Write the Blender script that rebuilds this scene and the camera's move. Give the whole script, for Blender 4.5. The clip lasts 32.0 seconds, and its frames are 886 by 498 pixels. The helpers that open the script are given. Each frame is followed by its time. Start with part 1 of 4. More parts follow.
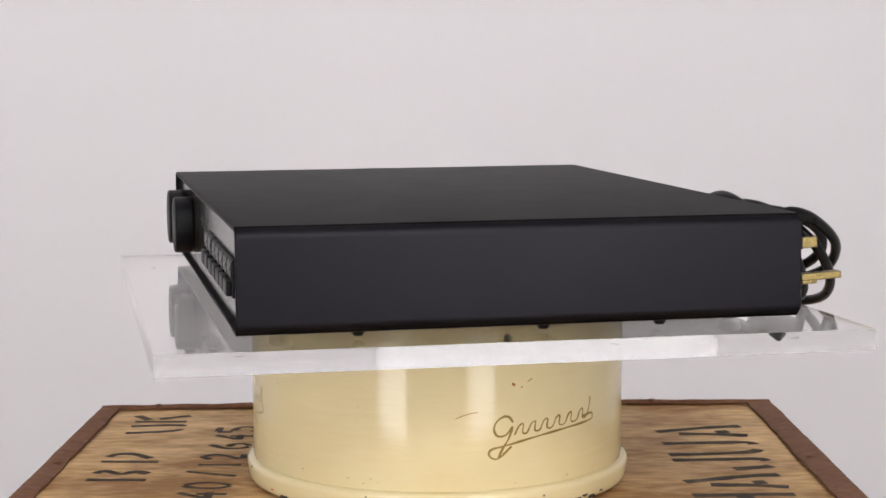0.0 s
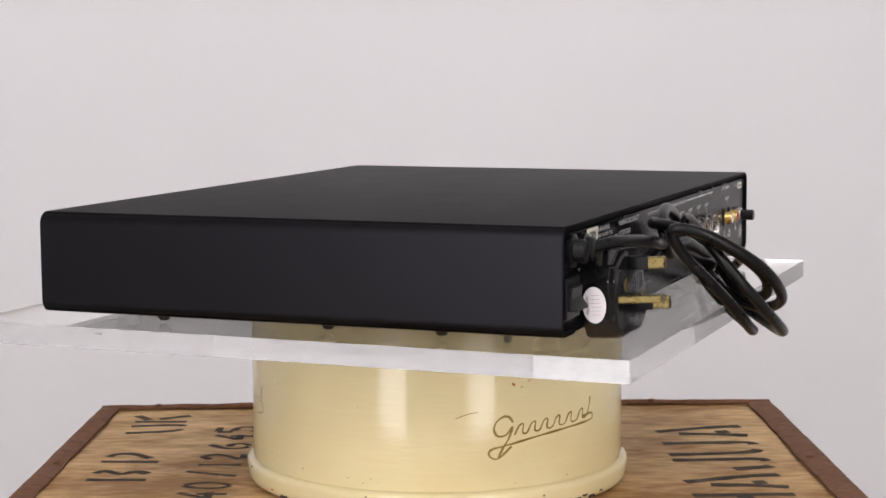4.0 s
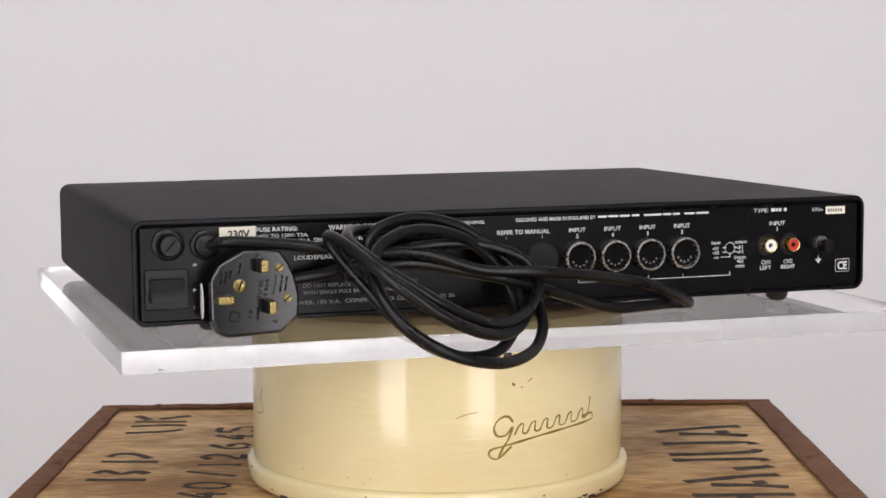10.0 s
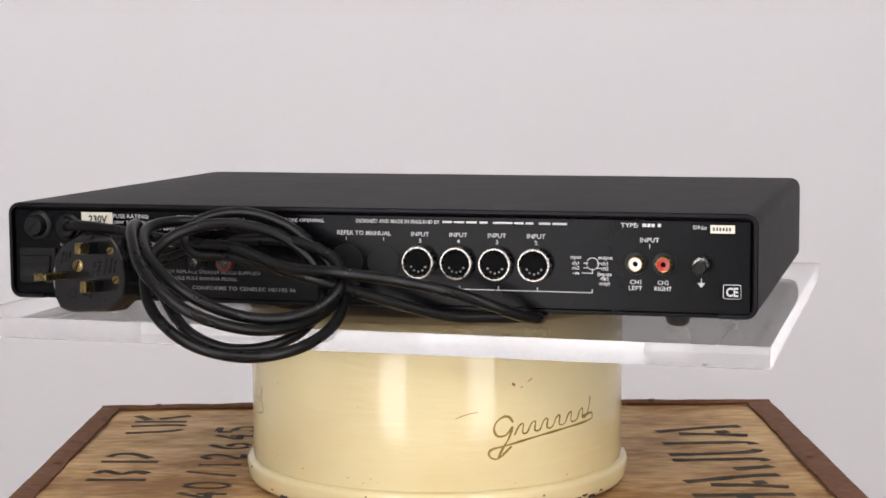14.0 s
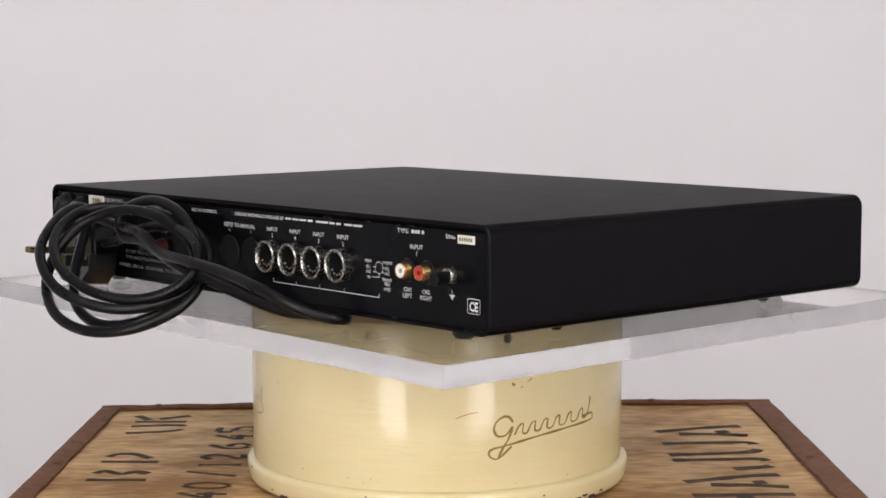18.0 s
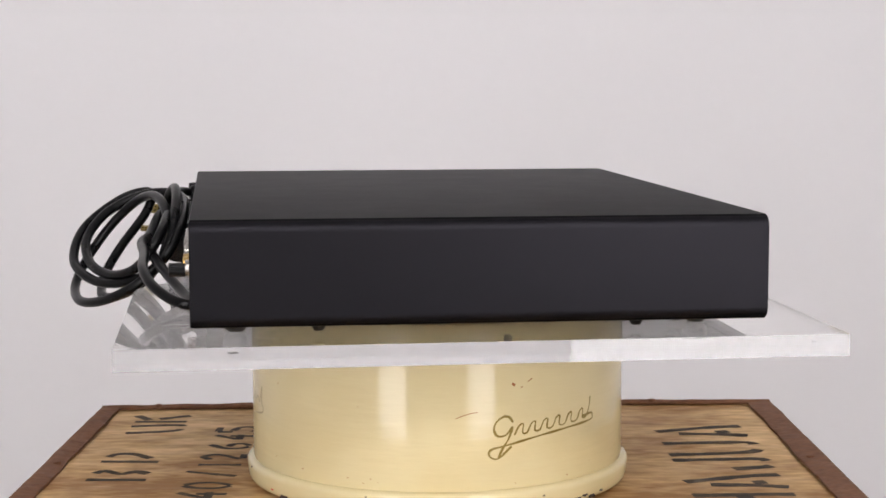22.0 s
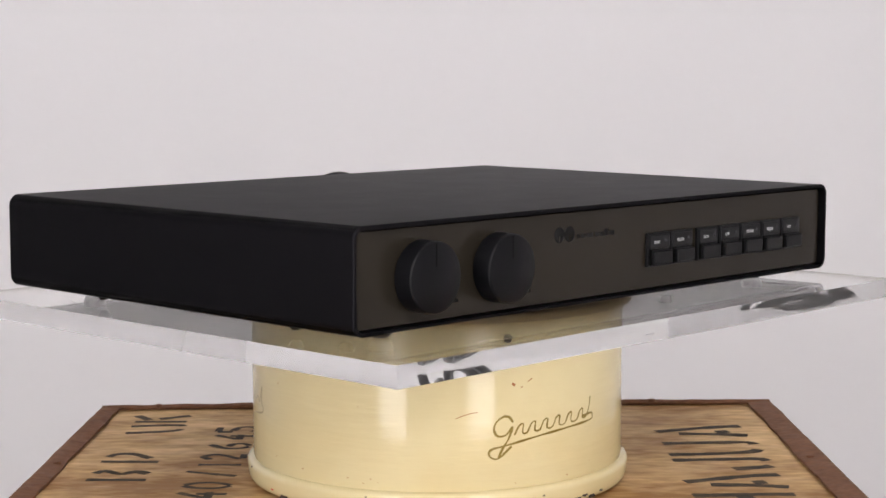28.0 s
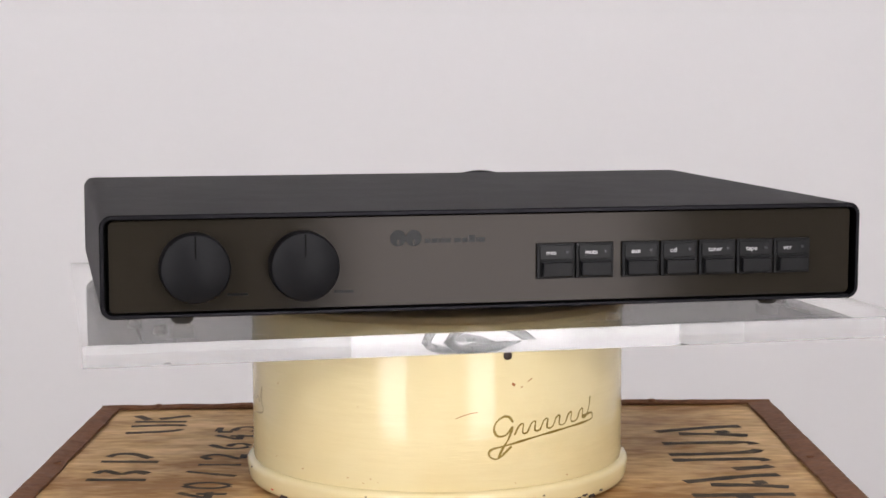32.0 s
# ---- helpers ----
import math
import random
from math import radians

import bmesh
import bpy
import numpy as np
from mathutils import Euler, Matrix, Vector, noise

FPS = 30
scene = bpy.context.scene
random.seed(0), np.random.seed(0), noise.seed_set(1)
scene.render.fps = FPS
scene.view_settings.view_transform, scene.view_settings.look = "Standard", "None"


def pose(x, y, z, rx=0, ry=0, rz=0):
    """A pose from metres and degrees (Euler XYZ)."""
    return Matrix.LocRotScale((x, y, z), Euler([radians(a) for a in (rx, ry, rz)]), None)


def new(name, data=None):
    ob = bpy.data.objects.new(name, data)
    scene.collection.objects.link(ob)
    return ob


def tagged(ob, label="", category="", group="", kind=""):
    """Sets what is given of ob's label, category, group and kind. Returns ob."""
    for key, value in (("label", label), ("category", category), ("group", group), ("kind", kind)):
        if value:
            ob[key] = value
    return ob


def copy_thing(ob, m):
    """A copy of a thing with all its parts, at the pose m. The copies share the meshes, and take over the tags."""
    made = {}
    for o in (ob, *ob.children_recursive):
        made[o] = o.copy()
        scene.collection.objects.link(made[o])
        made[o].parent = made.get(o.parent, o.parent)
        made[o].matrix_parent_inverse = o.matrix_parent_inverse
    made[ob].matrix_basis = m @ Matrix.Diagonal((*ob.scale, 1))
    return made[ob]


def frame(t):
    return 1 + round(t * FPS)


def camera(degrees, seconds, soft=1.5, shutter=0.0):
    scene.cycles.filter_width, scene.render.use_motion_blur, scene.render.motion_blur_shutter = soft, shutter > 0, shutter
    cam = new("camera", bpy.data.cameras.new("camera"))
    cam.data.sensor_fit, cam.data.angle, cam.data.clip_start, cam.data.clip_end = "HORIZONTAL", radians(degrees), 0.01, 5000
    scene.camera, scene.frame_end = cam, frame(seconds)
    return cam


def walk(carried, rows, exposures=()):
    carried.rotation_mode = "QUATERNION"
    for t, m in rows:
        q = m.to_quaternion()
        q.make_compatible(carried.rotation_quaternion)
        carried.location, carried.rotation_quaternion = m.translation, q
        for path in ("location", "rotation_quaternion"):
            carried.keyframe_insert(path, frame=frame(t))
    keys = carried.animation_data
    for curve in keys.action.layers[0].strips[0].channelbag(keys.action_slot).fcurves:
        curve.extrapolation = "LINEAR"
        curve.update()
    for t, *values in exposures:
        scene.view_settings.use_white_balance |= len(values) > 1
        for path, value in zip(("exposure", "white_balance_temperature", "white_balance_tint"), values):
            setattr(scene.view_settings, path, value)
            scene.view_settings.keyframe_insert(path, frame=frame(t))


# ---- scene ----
# ---------------------------------------------------------------- camera
cam = camera(27.78, 32.0, soft=1.6)
CRATE_TOP = 0.500
PLATE_TOP = 0.6197          # upper face of the acrylic sheet
EYE = pose(0, -1.1339, 0.7648, 90 - 6.101, 0, -0.1546) @ pose(0, 0, 0, 0, 0, -0.163)
walk(cam, [(0, EYE), (32, EYE)])

# ---------------------------------------------------------------- world and exposure
scene.view_settings.exposure = 0.0
scene.cycles.max_bounces = 24
scene.cycles.transmission_bounces = 24
scene.cycles.glossy_bounces = 8
world = bpy.data.worlds.new("room_world")
scene.world = world
world.use_nodes = True
world.node_tree.nodes["Background"].inputs[0].default_value = (0.8, 0.85, 0.9, 1)
world.node_tree.nodes["Background"].inputs[1].default_value = 0.05
SOFTBOX_POWER = 5.2
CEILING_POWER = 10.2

# ---------------------------------------------------------------- materials


def mat(name, color, rough=0.5, metal=0.0, grain=0.0, scale=200.0, var=0.0, vscale=8.0, bump=0.0,
        bscale=900.0, stretch=(1, 1, 1), color2=None, spec=0.5, rvar=0.0, coat=0.0, bias=0.0, bstretch=None, coat_rough=0.03, coat_ior=1.5, tint=(1, 1, 1)):
    """A surface with variation at two scales: fine grain and broad patches, plus relief."""
    m = bpy.data.materials.new(name)
    m.use_nodes = True
    nt = m.node_tree
    b = nt.nodes["Principled BSDF"]
    b.inputs["Roughness"].default_value = rough
    b.inputs["Metallic"].default_value = metal
    b.inputs["Specular IOR Level"].default_value = spec
    b.inputs["Coat Weight"].default_value = coat
    b.inputs["Coat IOR"].default_value = coat_ior
    b.inputs["Specular Tint"].default_value = (*tint, 1)
    b.inputs["Coat Roughness"].default_value = coat_rough
    b.inputs["Base Color"].default_value = (*color, 1)
    tc = nt.nodes.new("ShaderNodeTexCoord")
    mp = nt.nodes.new("ShaderNodeMapping")
    mp.inputs["Scale"].default_value = stretch
    nt.links.new(tc.outputs["Object"], mp.inputs[0])

    def noise_node(s, detail=4):
        n = nt.nodes.new("ShaderNodeTexNoise")
        n.inputs["Scale"].default_value = s
        n.inputs["Detail"].default_value = detail
        nt.links.new(mp.outputs[0], n.inputs["Vector"])
        return n
    if grain or var:
        c2 = color2 or tuple(c * 0.5 for c in color)
        n1, n2 = noise_node(scale), noise_node(vscale, 6)
        add = nt.nodes.new("ShaderNodeMath")
        add.operation = "MULTIPLY_ADD"
        add.inputs[1].default_value = grain
        nt.links.new(n1.outputs["Fac"], add.inputs[0])
        sub = nt.nodes.new("ShaderNodeMath")
        sub.operation = "MULTIPLY_ADD"
        sub.inputs[1].default_value = var
        sub.inputs[2].default_value = bias - 0.15 * (grain + var)
        nt.links.new(n2.outputs["Fac"], sub.inputs[0])
        nt.links.new(sub.outputs[0], add.inputs[2])
        mix = nt.nodes.new("ShaderNodeMix")
        mix.data_type = "RGBA"
        mix.inputs["A"].default_value = (*color, 1)
        mix.inputs["B"].default_value = (*c2, 1)
        nt.links.new(add.outputs[0], mix.inputs["Factor"])
        nt.links.new(mix.outputs["Result"], b.inputs["Base Color"])
    if rvar:
        n3 = noise_node(vscale * 3)
        mr = nt.nodes.new("ShaderNodeMapRange")
        mr.inputs["From Min"].default_value, mr.inputs["From Max"].default_value = 0.3, 0.7
        mr.inputs["To Min"].default_value, mr.inputs["To Max"].default_value = rough - rvar, rough + rvar
        nt.links.new(n3.outputs["Fac"], mr.inputs[0])
        nt.links.new(mr.outputs[0], b.inputs["Roughness"])
    if bump:
        nb = noise_node(bscale, 3)
        if bstretch:
            bm_map = nt.nodes.new("ShaderNodeMapping")
            bm_map.inputs["Scale"].default_value = bstretch
            nt.links.new(tc.outputs["Object"], bm_map.inputs[0])
            nt.links.new(bm_map.outputs[0], nb.inputs["Vector"])
        bp = nt.nodes.new("ShaderNodeBump")
        bp.inputs["Strength"].default_value = bump
        bp.inputs["Distance"].default_value = 0.001
        nt.links.new(nb.outputs["Fac"], bp.inputs["Height"])
        nt.links.new(bp.outputs[0], b.inputs["Normal"])
    return m


def clear(name, color, ior, rough, ripple=0.0, through_light=1.0):
    m = bpy.data.materials.new(name)
    m.use_nodes = True
    b = m.node_tree.nodes["Principled BSDF"]
    b.inputs["Base Color"].default_value = (*color, 1)
    b.inputs["Roughness"].default_value = rough
    b.inputs["IOR"].default_value = ior
    b.inputs["Transmission Weight"].default_value = through_light
    if ripple:
        nt = m.node_tree
        tc = nt.nodes.new("ShaderNodeTexCoord")
        n = nt.nodes.new("ShaderNodeTexNoise")
        n.inputs["Scale"].default_value = 1.0
        n.inputs["Detail"].default_value = 3
        bp = nt.nodes.new("ShaderNodeBump")
        bp.inputs["Strength"].default_value = ripple
        bp.inputs["Distance"].default_value = 0.001
        mp = nt.nodes.new("ShaderNodeMapping")
        mp.inputs["Scale"].default_value = (55, 55, 300)
        nt.links.new(tc.outputs["Object"], mp.inputs[0])
        nt.links.new(mp.outputs[0], n.inputs["Vector"])
        nt.links.new(n.outputs["Fac"], bp.inputs["Height"])
        nt.links.new(bp.outputs[0], b.inputs["Normal"])
    return m


def glow(name, color, strength):
    m = bpy.data.materials.new(name)
    m.use_nodes = True
    b = m.node_tree.nodes["Principled BSDF"]
    b.inputs["Base Color"].default_value = (0.8, 0.8, 0.8, 1)
    b.inputs["Emission Color"].default_value = (*color, 1)
    b.inputs["Emission Strength"].default_value = strength
    return m


M_WALL = mat("wall_paint", (0.80, 0.79, 0.80), 0.7, grain=0.04, scale=90, var=0.06, vscale=1.5, bump=0.05, bscale=300)
M_ROOM = mat("room_paint", (0.36, 0.355, 0.36), 0.8, grain=0.05, scale=60, var=0.1, vscale=1.2, bump=0.05, bscale=200)
M_FLOOR = mat("pale_floor", (0.68, 0.66, 0.63), 0.5, grain=0.15, scale=40, var=0.2, vscale=4, stretch=(1, 12, 1), bump=0.1)
M_SLEEVE = mat("satin_black_coat", (0.0138, 0.0132, 0.0158), 0.40, 1.0, grain=0.4, scale=1500, var=0.3, vscale=14,
               color2=(0.0162, 0.0155, 0.0184), bump=0.05, bscale=2600, rvar=0.015, tint=(0.2, 0.19, 0.205), coat=0.55, coat_rough=0.53, coat_ior=1.2)
M_PANEL = mat("satin_black_panel", (0.0026, 0.0026, 0.0034), 0.26, grain=0.3, scale=900, var=0.3, vscale=20, bump=0.05, bscale=2200, rvar=0.02, spec=0.12)
M_FASCIA = mat("smoked_fascia", (0.0200, 0.0168, 0.0120), 0.12, var=0.3, vscale=10, color2=(0.0225, 0.0190, 0.0136), bump=0.02, bscale=1800, rvar=0.015, spec=0.20, tint=(1.0, 0.92, 0.89))
M_PLASTIC = mat("black_plastic", (0.0032, 0.0032, 0.0037), 0.34, grain=0.3, scale=700, var=0.3, vscale=40, bump=0.06, bscale=2500, rvar=0.04, spec=0.25)
M_KNOB = mat("black_knob_plastic", (0.0036, 0.0036, 0.0048), 0.44, grain=0.3, scale=900, var=0.3, vscale=40, bump=0.05, bscale=3000, rvar=0.03, spec=0.18)
M_BUTTON = mat("matt_button_plastic", (0.0034, 0.0034, 0.0040), 0.45, grain=0.4, scale=1500, var=0.3, vscale=60, bump=0.08, bscale=4000, spec=0.26)
M_CABLE = mat("black_pvc_cable", (0.0022, 0.0022, 0.0025), 0.30, grain=0.3, scale=900, var=0.3, vscale=40,
              color2=(0.0045, 0.0045, 0.0048), bump=0.015, bscale=500, rvar=0.04, spec=0.24)
M_PLUG = mat("black_plug_moulding", (0.0060, 0.0058, 0.0064), 0.12, grain=0.3, scale=500, var=0.4, vscale=60,
             color2=(0.007, 0.0066, 0.0072), bump=0.02, bscale=1200, rvar=0.02, spec=0.46)
M_PLUGMARK = mat("plug_moulded_mark", (0.004, 0.004, 0.0045), 0.6, var=0.2, vscale=200, spec=0.1)
M_DARK = mat("dark_slot", (0.0016, 0.0016, 0.0016), 0.7, var=0.2, vscale=100, spec=0.1)
M_BRASS = mat("brass", (0.21, 0.165, 0.068), 0.30, 1.0, grain=0.3, scale=900, var=0.5, vscale=150, color2=(0.17, 0.12, 0.042), bump=0.08, bscale=2000, rvar=0.08)
M_GOLD = mat("gold_plating", (0.62, 0.43, 0.16), 0.24, 1.0, var=0.3, vscale=300, color2=(0.42, 0.28, 0.09), rvar=0.05)
M_NICKEL = mat("nickel_shell", (0.44, 0.42, 0.39), 0.27, 1.0, grain=0.3, scale=900, var=0.3, vscale=200, color2=(0.20, 0.185, 0.165), rvar=0.06)
M_PRINT = mat("white_print", (0.58, 0.58, 0.58), 0.5, grain=0.3, scale=3000, var=0.3, vscale=300, color2=(0.46, 0.46, 0.46))
# white print with the shade over the lower lines put into its grey
M_PRINT_SHADED = mat("shaded_print", (0.20, 0.20, 0.20), 0.5, grain=0.3, scale=3000, var=0.3, vscale=300, color2=(0.14, 0.14, 0.14))
M_LOGO = mat("black_print", (0.0012, 0.0012, 0.0012), 0.2, var=0.2, vscale=300, spec=0.2)
M_LABEL = mat("cream_label", (0.74, 0.70, 0.58), 0.55, grain=0.2, scale=900, var=0.3, vscale=120, color2=(0.6, 0.56, 0.45))
M_STICKER = mat("white_sticker", (0.74, 0.69, 0.70), 0.45, grain=0.2, scale=900, var=0.2, vscale=200, color2=(0.6, 0.54, 0.55))
M_STICKERMARK = mat("sticker_print", (0.35, 0.27, 0.30), 0.5, var=0.2, vscale=300)
M_INK = mat("black_ink", (0.012, 0.012, 0.012), 0.6, var=0.2, vscale=300)
M_RED = mat("red_plastic", (0.45, 0.03, 0.018), 0.3, var=0.3, vscale=300, rvar=0.05)
M_RED_DARK = mat("dark_red_plastic", (0.065, 0.007, 0.006), 0.35, var=0.3, vscale=300, rvar=0.05)
M_WHITE = mat("white_plastic", (0.80, 0.78, 0.72), 0.3, var=0.2, vscale=300, rvar=0.05)
M_RUBBER = mat("black_rubber", (0.012, 0.012, 0.012), 0.55, grain=0.3, scale=800, var=0.3, vscale=60, bump=0.1)
M_LED = mat("unlit_led", (0.05, 0.05, 0.055), 0.25, var=0.2, vscale=300)
M_ACRYLIC = clear("clear_acrylic", (0.975, 0.975, 0.97), 1.49, 0.0)
M_ACRYLIC_EDGE = clear("polished_acrylic_edge", (0.975, 0.975, 0.97), 1.49, 0.022, 0.016, 0.97)
M_HAIRLINE = mat("pale_hairline", (0.62, 0.61, 0.60), 0.4, var=0.4, vscale=300)
M_CREAM = mat("cream_enamel", (0.80, 0.71, 0.43), 0.08, grain=0.15, scale=60, var=0.9, vscale=14,
              color2=(0.70, 0.55, 0.26), bump=0.32, bscale=90, bstretch=(0.30, 0.30, 2.1), rvar=0.03, spec=0.5, bias=-0.12)
M_CHIP = mat("chipped_steel", (0.05, 0.035, 0.028), 0.6, var=0.5, vscale=300)
M_SCRATCH = mat("brown_scratch", (0.42, 0.15, 0.04), 0.6, var=0.5, vscale=300)
M_REDPAINT = mat("red_paint_fleck", (0.6, 0.05, 0.03), 0.5, var=0.3, vscale=300)
M_SCRIPT = mat("gold_script_paint", (0.30, 0.215, 0.045), 0.35, metal=0.25, grain=0.3, scale=900, var=0.4, vscale=150, color2=(0.2, 0.14, 0.03))
M_PLATTER = mat("worn_brown_platter", (0.36, 0.27, 0.14), 0.45, grain=0.3, scale=120, var=0.5, vscale=14, color2=(0.20, 0.14, 0.06), bump=0.1, bscale=300)
M_WOOD = mat("crate_plywood", (0.80, 0.55, 0.265), 0.58, grain=1.3, scale=95, var=2.3, vscale=13, stretch=(0.65, 1.6, 1.8),
             color2=(0.31, 0.155, 0.045), bump=0.3, bscale=90, rvar=0.08, bias=-0.74, spec=0.25)
M_RUST = mat("rusted_metal_edging", (0.21, 0.098, 0.050), 0.78, spec=0.25, metal=0.1, grain=1.2, scale=190, var=0.9, vscale=36,
             color2=(0.075, 0.030, 0.018), bump=0.9, bscale=170, rvar=0.1, bias=-0.50)
M_STENCIL = mat("stencil_ink", (0.034, 0.029, 0.024), 0.65, grain=1.6, scale=120, var=1.0, vscale=40, stretch=(1, 3, 1), color2=(0.22, 0.14, 0.065), bias=-0.72, spec=0.12)
M_STEEL = mat("dull_steel", (0.35, 0.33, 0.31), 0.4, 1.0, var=0.5, vscale=200, color2=(0.15, 0.13, 0.12))
M_SOFT = glow("softbox_cloth", (1.0, 0.965, 0.985), SOFTBOX_POWER)
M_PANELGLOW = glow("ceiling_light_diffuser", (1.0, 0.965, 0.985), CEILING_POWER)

# ---------------------------------------------------------------- building helpers


def part(name, bm, material, parent=None, label="", smooth=False, at=None):
    """Links a bmesh as one mesh object under a thing or a part."""
    me = bpy.data.meshes.new(name)
    bm.normal_update()
    bm.to_mesh(me)
    bm.free()
    me.materials.append(material)
    if smooth:
        me.polygons.foreach_set("use_smooth", [True] * len(me.polygons))
        me.set_sharp_from_angle(angle=radians(38))
    ob = new(name, me)
    if parent is not None:
        ob.parent = parent
    if at is not None:
        ob.matrix_basis = at
    if label:
        tagged(ob, label=label)
    return ob


def add_box(bm, x0, x1, y0, y1, z0, z1, bevel=0.0, seg=2):
    m = Matrix.LocRotScale(((x0 + x1) / 2, (y0 + y1) / 2, (z0 + z1) / 2), None, (abs(x1 - x0), abs(y1 - y0), abs(z1 - z0)))
    vs = bmesh.ops.create_cube(bm, size=1, matrix=m)["verts"]
    if bevel:
        es = list({e for v in vs for e in v.link_edges})
        bmesh.ops.bevel(bm, geom=es, offset=bevel, segments=seg, affect="EDGES", profile=0.5, clamp_overlap=True)


def box(x0, x1, y0, y1, z0, z1, bevel=0.0, seg=2):
    bm = bmesh.new()
    add_box(bm, x0, x1, y0, y1, z0, z1, bevel, seg)
    return bm


def lathe(profile, seg=48, turn=None, bm=None):
    """Spins (radius, height) pairs round z; turn: a matrix laid on the result."""
    bm = bm or bmesh.new()
    turn = turn or Matrix()
    rings = []
    for r, z in profile:
        if r < 1e-6:
            rings.append([bm.verts.new(turn @ Vector((0, 0, z)))])
        else:
            rings.append([bm.verts.new(turn @ Vector((r * math.cos(2 * math.pi * i / seg), r * math.sin(2 * math.pi * i / seg), z)))
                          for i in range(seg)])
    for a, b in zip(rings, rings[1:]):
        for i in range(seg):
            j = (i + 1) % seg
            if len(a) == 1 and len(b) == 1:
                continue
            if len(a) == 1:
                bm.faces.new((a[0], b[j], b[i]))
            elif len(b) == 1:
                bm.faces.new((a[i], a[j], b[0]))
            else:
                bm.faces.new((a[i], a[j], b[j], b[i]))
    bmesh.ops.recalc_face_normals(bm, faces=bm.faces[:])
    return bm


def prism(points, z0, z1, bevel=0.0, turn=None, bevel_all=False):
    """A flat outline (x, y) raised from z0 to z1."""
    bm = bmesh.new()
    lo = [bm.verts.new((x, y, z0)) for x, y in points]
    hi = [bm.verts.new((x, y, z1)) for x, y in points]
    n = len(points)
    bm.faces.new(lo[::-1])
    top = bm.faces.new(hi)
    for i in range(n):
        bm.faces.new((lo[i], lo[(i + 1) % n], hi[(i + 1) % n], hi[i]))
    bmesh.ops.recalc_face_normals(bm, faces=bm.faces[:])
    if bevel:
        es = bm.edges[:] if bevel_all else list(top.edges)
        bmesh.ops.bevel(bm, geom=es, offset=bevel, segments=2, affect="EDGES", profile=0.5, clamp_overlap=True)
    if turn is not None:
        bmesh.ops.transform(bm, matrix=turn, verts=bm.verts[:])
    return bm


def smooth_line(points, step=0.003):
    """A Catmull-Rom line through the points, sampled at even steps."""
    p = [Vector(q) for q in points]
    p = [2 * p[0] - p[1]] + p + [2 * p[-1] - p[-2]]
    out = []
    for i in range(1, len(p) - 2):
        n = max(2, int((p[i + 1] - p[i]).length / step))
        for k in range(n):
            t = k / n
            out.append(0.5 * ((2 * p[i]) + (p[i + 1] - p[i - 1]) * t + (2 * p[i - 1] - 5 * p[i] + 4 * p[i + 1] - p[i + 2]) * t * t
                              + (3 * p[i] - p[i - 1] - 3 * p[i + 1] + p[i + 2]) * t ** 3))
    out.append(p[-2])
    return out


def tube(points, radius, seg=14, bm=None):
    """A round tube along the points, its ends closed."""
    bm = bm or bmesh.new()
    tang = [(points[min(i + 1, len(points) - 1)] - points[max(i - 1, 0)]).normalized() for i in range(len(points))]
    side = tang[0].orthogonal().normalized()
    rings = []
    for q, t in zip(points, tang):
        side = (side - t * side.dot(t)).normalized()
        up = t.cross(side)
        rings.append([bm.verts.new(q + radius * (side * math.cos(2 * math.pi * i / seg) + up * math.sin(2 * math.pi * i / seg)))
                      for i in range(seg)])
    for a, b in zip(rings, rings[1:]):
        for i in range(seg):
            bm.faces.new((a[i], a[(i + 1) % seg], b[(i + 1) % seg], b[i]))
    bm.faces.new(rings[0][::-1])
    bm.faces.new(rings[-1])
    return bm


def ribbon(points, normals, width, lift=0.0002):
    """A flat stroke along points that lie on a surface with these normals."""
    bm = bmesh.new()
    rows = []
    for i, (q, n) in enumerate(zip(points, normals)):
        t = (points[min(i + 1, len(points) - 1)] - points[max(i - 1, 0)]).normalized()
        s = t.cross(n).normalized() * width / 2
        w = width * (0.8 + 0.2 * math.sin(i * 0.35))
        s = s * (w / width)
        rows.append((bm.verts.new(q + s + n * lift), bm.verts.new(q - s + n * lift)))
    for a, b in zip(rows, rows[1:]):
        bm.faces.new((a[0], a[1], b[1], b[0]))
    bmesh.ops.recalc_face_normals(bm, faces=bm.faces[:])
    return bm


REAR = Matrix.Rotation(radians(90), 4, "X")                       # flat work turned to face -y
FRONT = Matrix.Rotation(radians(180), 4, "Z") @ REAR              # flat work turned to face +y


